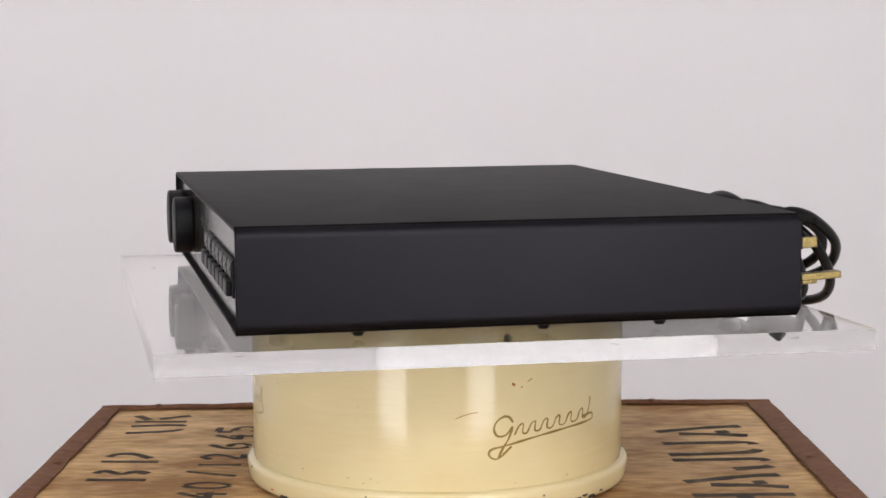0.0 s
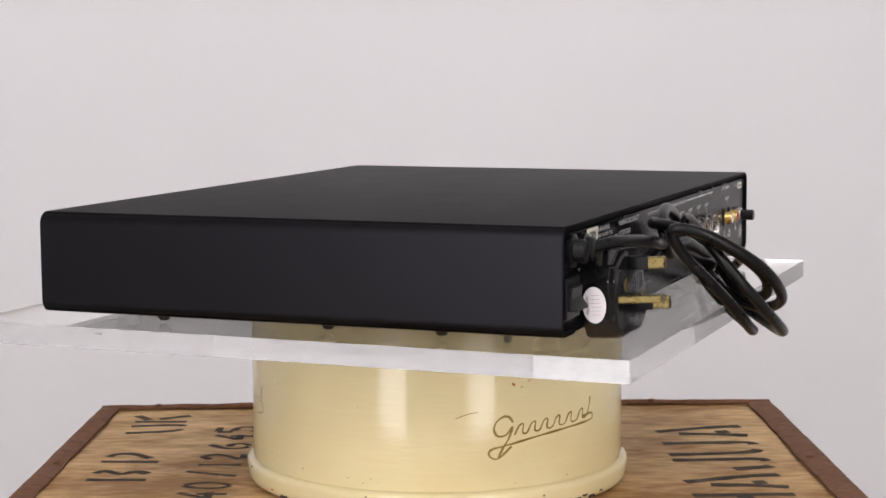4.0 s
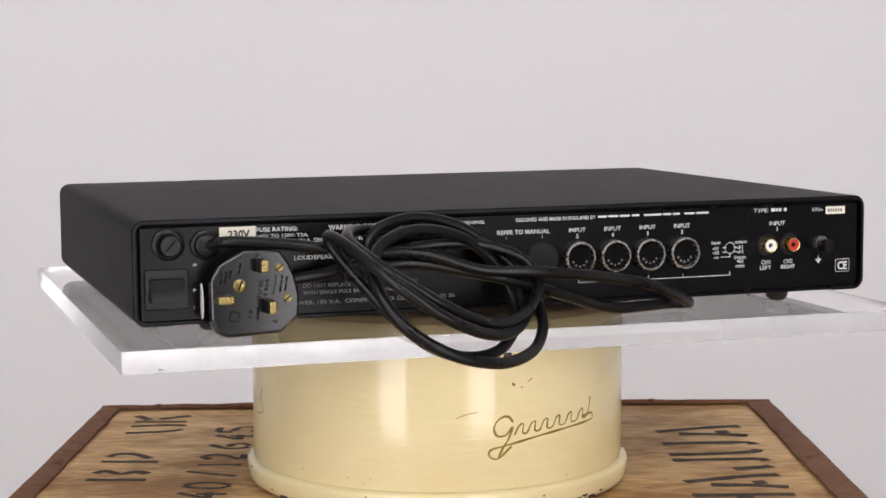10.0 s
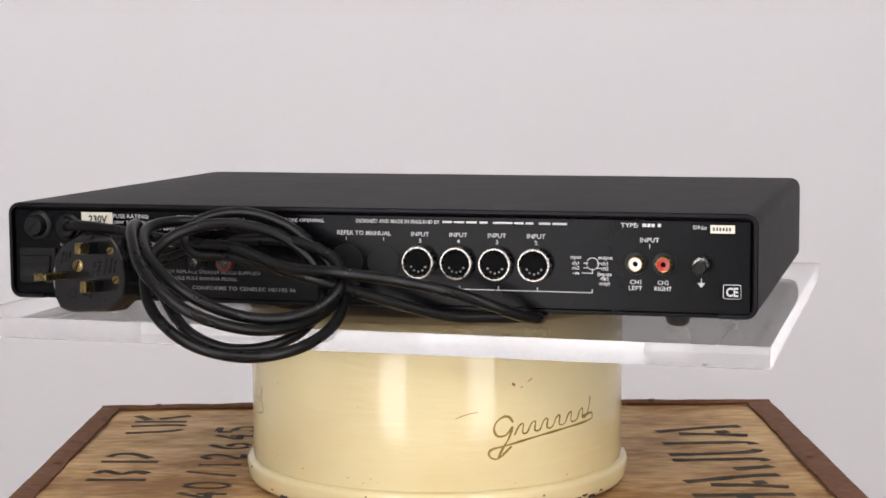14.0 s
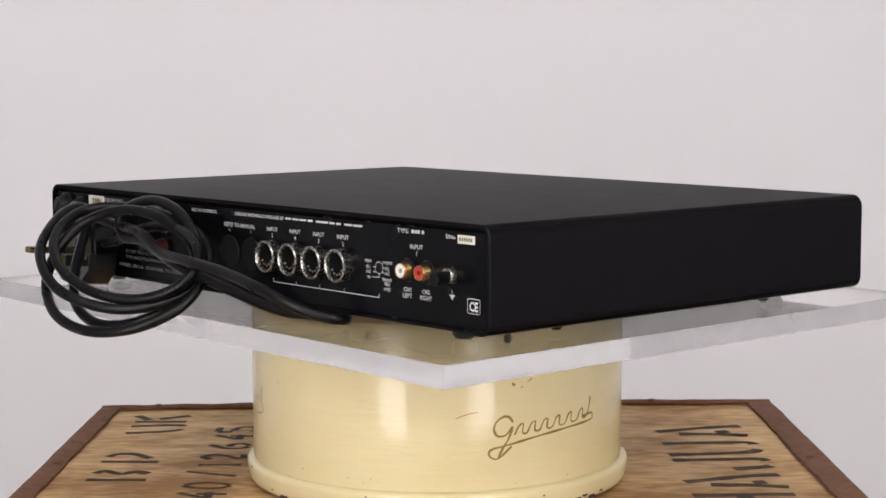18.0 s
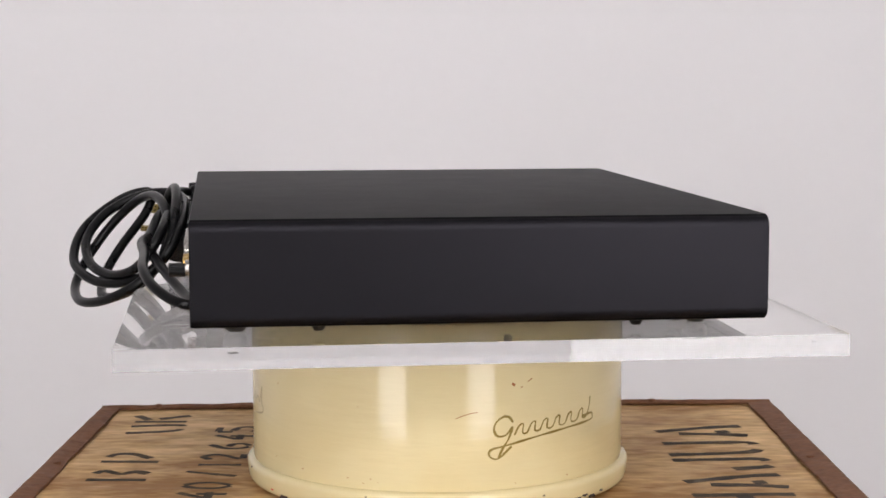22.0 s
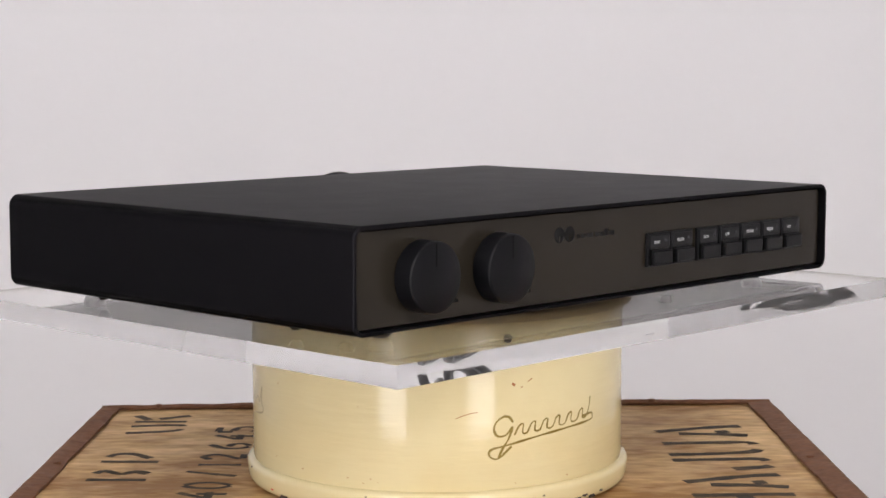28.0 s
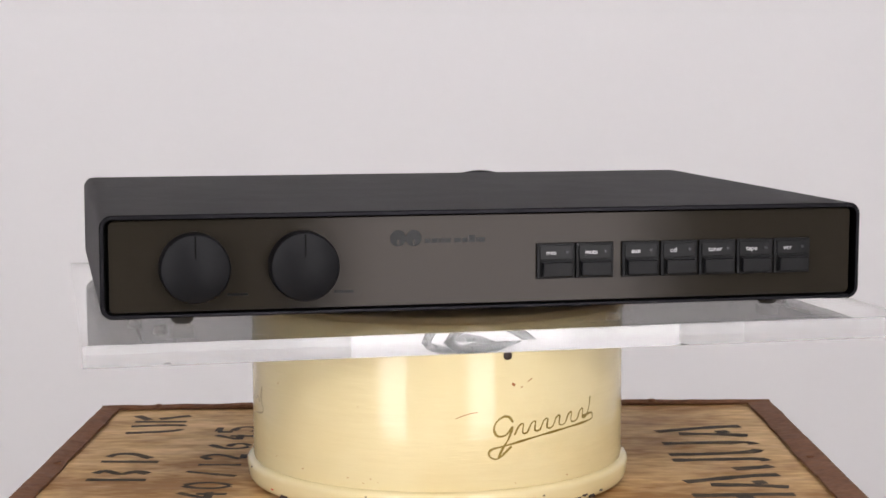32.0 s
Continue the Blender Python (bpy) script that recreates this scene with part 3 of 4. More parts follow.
def amp_case(a):
    # folded sleeve: rounded section with open underside
    r, th, fl = 0.0068, 0.0022, 0.021
    path = [(-W / 2 + fl, Z0)]
    for cx, cz, a0 in ((-W / 2 + r, Z0 + r, 270), (-W / 2 + r, Z1 - r, 180), (W / 2 - r, Z1 - r, 90), (W / 2 - r, Z0 + r, 0)):
        for k in range(9):
            b = radians(a0 - 90 * k / 8)
            path.append((cx + r * math.cos(b), cz + r * math.sin(b)))
    path.append((W / 2 - fl, Z0))
    inner = []
    for i, (x, z) in enumerate(path):
        x0, z0 = path[max(i - 1, 0)]
        x1, z1 = path[min(i + 1, len(path) - 1)]
        n = Vector((z1 - z0, 0, -(x1 - x0))).normalized()
        inner.append((x + n.x * th, z + n.z * th))
    bm = bmesh.new()
    e = 0.0006
    rows = []
    for i, (o, q) in enumerate(zip(path, inner)):
        mx, mz = (o[0] + q[0]) / 2, (o[1] + q[1]) / 2
        row = []
        for (x, z), y in ((o, -DEP / 2 + e), (o, DEP / 2 - e), ((o[0] + (mx - o[0]) * 0.5, o[1] + (mz - o[1]) * 0.5), DEP / 2), (q, DEP / 2), (q, -DEP / 2),
                          ((o[0] + (mx - o[0]) * 0.5, o[1] + (mz - o[1]) * 0.5), -DEP / 2)):
            row.append(bm.verts.new((x, y, z)))
        rows.append(row)
    for p, q in zip(rows, rows[1:]):
        for k in range(6):
            bm.faces.new((p[k], p[(k + 1) % 6], q[(k + 1) % 6], q[k]))
    bm.faces.new(rows[0][::-1])
    bm.faces.new(rows[-1])
    bmesh.ops.recalc_face_normals(bm, faces=bm.faces[:])
    part("sleeve", bm, M_SLEEVE, a, "satin black powder-coated folded metal sleeve", smooth=True)
    part("base_plate", box(-W / 2 + 0.0235, W / 2 - 0.0235, -DEP / 2 + 0.004, DEP / 2 - 0.006, Z0 + 0.0006, Z0 + 0.0022, 0.0004), M_SLEEVE, a)
    rub = lathe([(0, 0.0), (0.0040, 0.0), (0.0060, 0.0016), (0.0068, 0.0044), (0.0070, 0.0074), (0, 0.0074)], 28)
    foot = part("rubber_foot", rub, M_RUBBER, a, at=Matrix.Translation((-0.172, -0.128, 0.0003)), smooth=True)
    for x, y in ((0.172, -0.128), (-0.172, 0.124), (0.172, 0.124)):
        copy_thing(foot, Matrix.Translation((x, y, 0.0026 * y - 0.0038 * x)))
    sc = lathe([(0, -0.0047), (0.0025, -0.0042), (0.0042, -0.0016), (0.0044, 0.0006), (0, 0.0006)], 20)
    screw = part("case_screw", sc, M_PLASTIC, a, at=Matrix.Translation((-0.196, -0.079, Z0)), smooth=True)
    for x, y in ((-0.196, 0.086), (-0.196, -0.014), (0.196, -0.085), (0.196, 0.085), (0.183, 0.110), (-0.076, 0.125), (0.098, -0.130)):
        copy_thing(screw, Matrix.Translation((x, y, Z0 if abs(x) > 0.1 else Z0 + 0.0006)))


def plain_bars(parent, make, material, spans, z, height, name="printed_bar"):
    """Unreadable or withheld print: a row of plain bars between the given ends, in mm."""
    for x0, x1 in spans:
        bm = bmesh.new()
        bm.faces.new([bm.verts.new(v) for v in ((x0, z - height / 2, 0), (x1, z - height / 2, 0), (x1, z + height / 2, 0), (x0, z + height / 2, 0))])
        bmesh.ops.transform(bm, matrix=make @ Matrix.Diagonal((0.001, 0.001, 0.001, 1)), verts=bm.verts[:])
        part(name, bm, material, parent)


def rear_panel(a):
    bm = bmesh.new()
    add_box(bm, -0.2128, 0.2128, YR, YR + 0.0016, Z0 + 0.0026, Z1 - 0.0042, 0.0003, 1)
    p = part("rear_panel", bm, M_PANEL, a, "satin black printed rear panel")
    lip = part("rear_lip", box(-0.1965, 0.1965, YR + 0.0002, YR + 0.006, Z0 + 0.0001, Z0 + 0.0024, 0.0004, 1), M_PANEL, a)
    tiny = 0.09

    def word(text, x, z, h=2.2, w=None, align="LEFT", m=M_PRINT, bold=0.011):
        return lettering(text, h / 1000, m, p, rear_at(x - 0.4, z - h / 2, tiny), width=w / 1000 if w else None, align=align, bold=bold)
    part("voltage_label", box(-0.1708, -0.1513, YR - 0.0003, YR - 0.0001, 0.0505, 0.0571), M_LABEL, p, "cream voltage label")
    lettering("230V", 0.0042, M_INK, p, rear_at(-166.3, 51.2, 0.34), width=0.0118, bold=0.035)
    word("FUSE RATING:", -150.5, 55.1, 2.4, 22.4)
    word("100V TO 120V: T2A.", -150.2, 51.6, 1.9, 28)
    word("220V TO 240V: T1A. 250V", -150.2, 48.6, 1.9, 38)
    word("WARNING: DISCONNECT", -111.0, 54.9, 2.8, 42, bold=0.02)
    word("ATTENTION:", -110.2, 49.2, 2.8, 24, bold=0.02)
    word("BEFORE OPENING.", -49.0, 54.7, 1.9, 27)
    word("LOUDSPEAKERS", -130.2, 39.3, 2.4, 27.5)
    word("CH2", -98.5, 39.3, 2.0, 6, "CENTER")
    word("CH1", -80.5, 39.3, 2.0, 6, "CENTER")
    # these three lines carry their shade in the print colour
    word("DO NOT REPLACE SPEAKER PLUGS SUPPLIED", -125.7, 24.0, 2.0, 65, m=M_PRINT_SHADED)
    word("WITH SINGLE POLE BANANA PLUGS.", -125.7, 20.3, 2.0, 51, m=M_PRINT_SHADED)
    word("POWER: 180 V.A.  CONFORMS TO CENELEC HD195 S6", -133.7, 15.0, 2.2, 94, m=M_PRINT_SHADED)
    word("REFER TO MANUAL", -14.7, 48.3, 2.5, 31.2)
    word("DESIGNED AND MADE IN ENGLAND BY", -3.6, 55.0, 2.1, 48.0)
    plain_bars(p, rear_at(0, 0, tiny), M_PRINT, [(45.5, 51), (52, 58), (59, 65), (66.5, 71), (74, 85), (86, 91), (92.2, 96.5), (99.5, 106), (107, 115)], 55.1, 1.1)
    for n, x in ((5, 33.6), (4, 55.3), (3, 77.0), (2, 98.7)):
        word("INPUT", x - 0.3, 48.2, 2.5, 10.2, "CENTER")
        word(str(n), x - 0.3, 44.6, 2.5, None, "CENTER")
    word("INPUT", 160.0, 47.4, 2.5, 10.2, "CENTER")
    word("1", 160.0, 44.1, 2.5, None, "CENTER")
    word("TYPE:", 144.5, 55.2, 2.4, 9.4)
    plain_bars(p, rear_at(0, 0, tiny), M_PRINT, [(155.6, 158), (158.4, 160), (160.4, 162.2), (163.8, 165.6)], 55.2, 1.8)
    word("S/No", 182.8, 54.6, 2.2, 7.4)
    part("serial_label", box(0.1917, 0.2045, YR - 0.0003, YR - 0.0001, 0.0516, 0.0560), M_LABEL, p, "small cream label")
    plain_bars(p, rear_at(0, 0, 0.34), M_INK, [(193.0 + 1.7 * k, 194.0 + 1.7 * k) for k in range(6)], 53.8, 1.9)
    word("CH1", 152.6, 24.8, 2.4, 6.0, "CENTER")
    word("LEFT", 152.6, 21.6, 2.4, 7.4, "CENTER")
    word("CH2", 167.4, 24.8, 2.4, 6.0, "CENTER")
    word("RIGHT", 167.4, 21.6, 2.4, 9.2, "CENTER")
    # socket wiring diagram
    for text, x, z in (("input", 117.3, 37.6), ("output", 132.4, 37.6), ("ch1", 118.2, 34.3), ("ch1", 134.0, 34.3), ("ch2", 118.2, 31.7), ("ch2", 134.0, 31.7),
                       ("-ve", 118.6, 29.0), ("(inputs", 132.0, 28.6), ("4&5", 133.6, 26.2), ("only)", 133.0, 23.6)):
        word(text, x, z, 2.1)
    ring = [Vector((128.9 + 3.2 * math.cos(radians(b)), 34.0 + 3.2 * math.sin(radians(b)), 0)) / 1000 for b in range(0, 361, 15)]
    bm = ribbon(ring, [Vector((0, 0, 1))] * len(ring), 0.0004, 0)
    bmesh.ops.transform(bm, matrix=rear_at(0, 0, tiny), verts=bm.verts[:])
    part("diagram", bm, M_PRINT, p)
    plain_bars(p, rear_at(0, 0, tiny), M_PRINT, [(124.0, 126.5), (131.4, 133.6)], 34.3, 0.4)
    plain_bars(p, rear_at(0, 0, tiny), M_PRINT, [(124.0, 127.0), (130.8, 133.6)], 31.7, 0.4)
    plain_bars(p, rear_at(0, 0, tiny), M_PRINT, [(123.0, 129.1)], 28.9, 0.4)
    plain_bars(p, rear_at(0, 0, tiny), M_PRINT, [(128.7, 129.1)], 30.2, 2.4)
    plain_bars(p, rear_at(0, 0, tiny), M_PRINT, [(33.5, 129.0)], 18.3, 0.4)
    for x in (33.7, 55.3, 77.0, 98.7, 128.8):
        plain_bars(p, rear_at(0, 0, tiny), M_PRINT, [(x - 0.2, x + 0.2)], 19.4, 2.0)
    for x in (-9.8, 11.8):
        plain_bars(p, rear_at(0, 0, tiny), M_PRINT, [(x - 0.15, x + 0.15)], 45.1, 1.8)
    # conformity mark in its frame
    word("CE", 200.6, 20.8, 4.8, 6.4, bold=0.035)
    fr = [Vector((x, y, 0)) / 1000 for x, y in rounded_outline(198.8, 208.0, 17.1, 24.5, 0.9, 3)]
    fr.append(fr[0])
    bm = ribbon(fr, [Vector((0, 0, 1))] * len(fr), 0.0004, 0)
    bmesh.ops.transform(bm, matrix=rear_at(0, 0, tiny), verts=bm.verts[:])
    part("mark_frame", bm, M_PRINT, p)
    # earth sign
    plain_bars(p, rear_at(-1.6, 0, tiny), M_PRINT, [(188.6, 189.0)], 26.4, 2.6)
    tri = prism([(186.6, 26.2), (188.8, 23.6), (191.0, 26.2)], -0.05, 0.0, turn=rear_at(-1.6, -1.0, tiny) @ Matrix.Diagonal((0.001, 0.001, 0.001, 1)))
    part("earth_sign", tri, M_PRINT, p)
    # blanked holes
    blank = part("blanking_plug", lathe([(0, 0.0005), (0.0092, 0.0005), (0.0095, 0.0002), (0.0095, -0.0005)], 40, rear_at(0, 0)), M_BUTTON, p,
                 "round black blanking plug", at=Matrix.Translation((-0.0098, 0, 0.0325)))
    copy_thing(blank, Matrix.Translation((0.0118, 0, 0.0325)))
    # seal dots beside the switch
    for z in (38.0, 24.5, 15.5):
        word({38.0: "O", 24.5: "P", 15.5: "I"}[z], -184.6, z, 1.7)


def input_socket(a):
    """A five-pin round socket with a plated shell."""
    s = part("input_socket", lathe([(0.0074, -0.001), (0.0091, -0.001), (0.0091, 0.0058), (0.0086, 0.0064), (0.0080, 0.0064), (0.0075, 0.0056), (0.0074, -0.001)], 48, REAR),
             M_NICKEL, a, "round nickel-plated five-pin socket", smooth=True)
    part("insert", lathe([(0, 0.0040), (0.0072, 0.0040), (0.0073, -0.001)], 40, REAR), M_DARK, s, "black plastic insert")
    part("key", box(-0.0012, 0.0012, -0.0050, -0.0036, 0.0048, 0.0070, 0.0003, 1), M_DARK, s)
    me = None
    for k in range(5):
        b = radians(205 + 32.5 * k)
        m = Matrix.Translation((0.0044 * math.cos(b), -0.0040, -0.0006 + 0.0044 * math.sin(b)))
        if me is None:
            ob = part("contact", lathe([(0, 0.0006), (0.00045, 0.0006), (0.0007, 0.0002), (0.0007, -0.0004)], 12, REAR), M_STEEL, s, at=m, smooth=True)
            me = ob.data
        else:
            ob = new("contact", me)
            ob.parent, ob.matrix_basis = s, m
    s.matrix_basis = Matrix.Translation((0.0328, YR, 0.0329))
    tagged(s, group="input sockets")
    for x in (0.0544, 0.0760, 0.0977):
        copy_thing(s, Matrix.Translation((x, YR, 0.0329)))


def phono_socket(a, x, m, label):
    s = part("phono_socket", lathe([(0.0044, -0.001), (0.0044, 0.0014), (0.0042, 0.0018), (0.0041, 0.0054), (0.0039, 0.0057), (0.0036, 0.0056), (0.0036, 0.002)], 40, REAR),
             M_GOLD, a, label, smooth=True)
    part("collar", lathe([(0.0015, 0.0054), (0.0034, 0.0056), (0.0036, 0.0048), (0.0036, 0.0), (0.0015, 0.0), (0.0015, 0.0054)], 32, REAR), m, s, smooth=True)
    part("bore", lathe([(0, 0.0030), (0.0015, 0.0030), (0.0015, 0.001)], 20, REAR), M_DARK, s)
    part("washer", lathe([(0.0042, 0.0010), (0.0060, 0.0008), (0.0064, -0.0004)], 36, REAR), M_PLASTIC, s, smooth=True)
    s.matrix_basis = Matrix.Translation((x - 0.0010, YR, 0.0349))


def speaker_socket(a, x, m, label):
    s = part("speaker_socket", lathe([(0.0022, 0.0050), (0.0036, 0.0054), (0.0048, 0.0048), (0.0051, 0.0030), (0.0053, -0.001)], 36, REAR), m, a, label, smooth=True)
    part("bore", lathe([(0, 0.0012), (0.0022, 0.0012), (0.0024, 0.0051)], 20, REAR), M_NICKEL, s, smooth=True)
    s.matrix_basis = Matrix.Translation((x - 0.0009, YR, 0.0296))


def rear_fittings(a):
    input_socket(a)
    phono_socket(a, 0.1537, M_WHITE, "gold phono socket with a white collar")
    phono_socket(a, 0.1686, M_RED, "gold phono socket with a red collar")
    speaker_socket(a, -0.0987, M_PLASTIC, "black loudspeaker socket")
    speaker_socket(a, -0.0807, M_RED_DARK, "red loudspeaker socket")
    g = part("earth_post", lathe([(0.0040, -0.001), (0.0043, 0.0), (0.0043, 0.0036), (0.0039, 0.0042), (0, 0.0042)], 36, REAR), M_NICKEL, a, "plated earth terminal with a black cap", smooth=True)
    cap = []
    for k in range(40):
        b = 2 * math.pi * k / 40
        rr = 0.0034 + (0.0002 if k % 2 else 0)
        cap.append((rr * math.cos(b), rr * math.sin(b)))
    part("cap", prism(cap, 0.0042, 0.0128, 0.0005, Matrix.Translation((0, 0, -0.0010)) @ REAR), M_PLASTIC, g, "fluted black cap")
    g.matrix_basis = Matrix.Translation((0.1872, YR, 0.0350))
    # fuse holder
    f = part("fuse_holder", lathe([(0.0072, -0.001), (0.0085, 0.0), (0.0085, 0.0018), (0.0068, 0.0028), (0.0062, 0.0028), (0.0062, 0.0012)], 40, REAR), M_PLASTIC, a, "round black fuse holder", smooth=True)
    c = part("fuse_cap", lathe([(0, 0.0082), (0.0051, 0.0082), (0.0057, 0.0075), (0.0061, 0.0002)], 36, REAR), M_PLASTIC, f, smooth=True)
    bm = box(-0.0038, 0.0038, -0.00832, -0.0081, -0.0004, 0.0004)
    bmesh.ops.rotate(bm, verts=bm.verts[:], matrix=Matrix.Rotation(radians(-50), 3, "Y"))
    part("slot", bm, M_DARK, f)
    f.matrix_basis = Matrix.Translation((-0.1980, YR, 0.0490))
    # rocker switch
    s = part("power_switch", prism(rounded_outline(-0.0114, 0.0114, -0.0105, 0.0105, 0.0008, 2), -0.0004, 0.0018, 0.0006, REAR), M_PLASTIC, a, "black rocker mains switch")
    bm = bmesh.new()
    prof = [(0.0060, 0.0020), (0.0058, 0.0040), (0.0, 0.0034), (-0.0045, 0.0066), (-0.0062, 0.0068), (-0.0064, 0.0018)]
    lo = [bm.verts.new((-0.0090, -o, z)) for z, o in prof]
    hi = [bm.verts.new((0.0090, -o, z)) for z, o in prof]
    for i in range(len(prof) - 1):
        bm.faces.new((lo[i], lo[i + 1], hi[i + 1], hi[i]))
    bm.faces.new(lo)
    bm.faces.new(hi[::-1])
    bmesh.ops.recalc_face_normals(bm, faces=bm.faces[:])
    bmesh.ops.bevel(bm, geom=bm.edges[:], offset=0.0004, segments=2, affect="EDGES", clamp_overlap=True)
    part("rocker", bm, M_BUTTON, s, smooth=True)
    s.matrix_basis = Matrix.Translation((-0.1992, YR, 0.0256))
    # cable gland
    g = part("cable_gland", lathe([(0, 0.0070), (0.0044, 0.0070), (0.0058, 0.0062), (0.0064, 0.0030), (0.0078, 0.0024), (0.0080, -0.0005)], 36, REAR), M_PLASTIC, a, "black strain-relief gland", smooth=True)
    g.matrix_basis = Matrix.Translation((-0.1786, YR, 0.0482))


def out_point(x, out, z):
    """mm across the rear, out from the rear panel, and above the sheet."""
    return Vector((x / 1000, YR - out / 1000, z / 1000))


def power_cable(a):
    """The mains lead: gland, long bight, two wide turns, two slanting turns, plug."""
    lead = [(-178.6, 4, 48.4), (-168, 13, 50.6), (-145.4, 18.6, 49.4), (-120.9, 22.4, 46.4), (-97.1, 21.6, 42.8), (-67, 26.1, 41.3), (-35.2, 30.9, 31.8)]
    bight = [(-4, 34.5, 29.9), (28.7, 31.8, 26), (58.6, 31.5, 20.8), (78.8, 26, 13.6), (92, 16, 7.2), (100, 6, 4.2), (98.5, -1.5, 3.3), (90, -3, 3.3), (72, 2, 3.3), (45.6, 9.8, 5.4), (-13, 29.8, 24), (-43.3, 26.9, 30.9), (-70.1, 23.2, 36), (-90.3, 22.8, 36.7)]
    wide = [(-96.7, 22.1, 45.9), (-88.3, 18.7, 55.5), (-66.3, 14.9, 59.8), (-42.4, 13.7, 54.1), (-23.3, 15, 41.1), (-9.8, 18.8, 26.8), (-2.7, 27.2, 13.4), (-5, 42.1, 1), (-18.4, 61, -8.3), (-41.7, 76.3, -10.9), (-69.9, 81.2, -4.2), (-93.5, 74.6, 11.3), (-103.5, 60.9, 30.3)]
    inner = [(-98.8, 46.4, 45.3), (-83.6, 34.9, 53.2), (-62.8, 26.6, 54.1), (-41.2, 20.7, 47.7), (-24.1, 18.7, 34.2), (-15.9, 23.5, 17), (-19.2, 36.7, 1.7), (-32.9, 52.7, -7.5), (-51.2, 62, -9.5), (-68, 64, -5.9), (-82.6, 62, 2.7), (-98.3, 52.2, 18.8), (-113.6, 36.3, 39.8)]
    steep = [(-120.8, 33.1, 53.4), (-115.2, 52.5, 49.4), (-96.4, 76.6, 31.2), (-67.4, 81.5, 11.6), (-37, 64.3, 1.7), (-14.5, 39.6, 5.5), (-5.9, 21.1, 19.5), (-14.8, 12.1, 35.2), (-40.3, 8.7, 46.1), (-73.5, 9.8, 51.8), (-100.9, 19.3, 54.5)]
    second = [(-111.7, 39.1, 51.9), (-102.7, 61.7, 41.2), (-80.1, 74, 25.2), (-54, 69.8, 11.7), (-30.9, 55.8, 6.8), (-12.5, 41.4, 11.5), (-2.9, 30.3, 23), (-9.8, 22.8, 36.2), (-34.2, 19.1, 44.6)]
    tail = [(-65.6, 17.2, 44.3), (-92.7, 14.8, 38.5), (-114.1, 12, 32.3), (-133.9, 10.8, 29)]
    line = smooth_line([out_point(*q) for q in lead + bight + wide + inner + steep + second + tail], 0.003)
    part("power_cable", tube(line, 0.0031, 18), M_CABLE, a, "thick glossy black mains cable coiled behind the case", smooth=True)


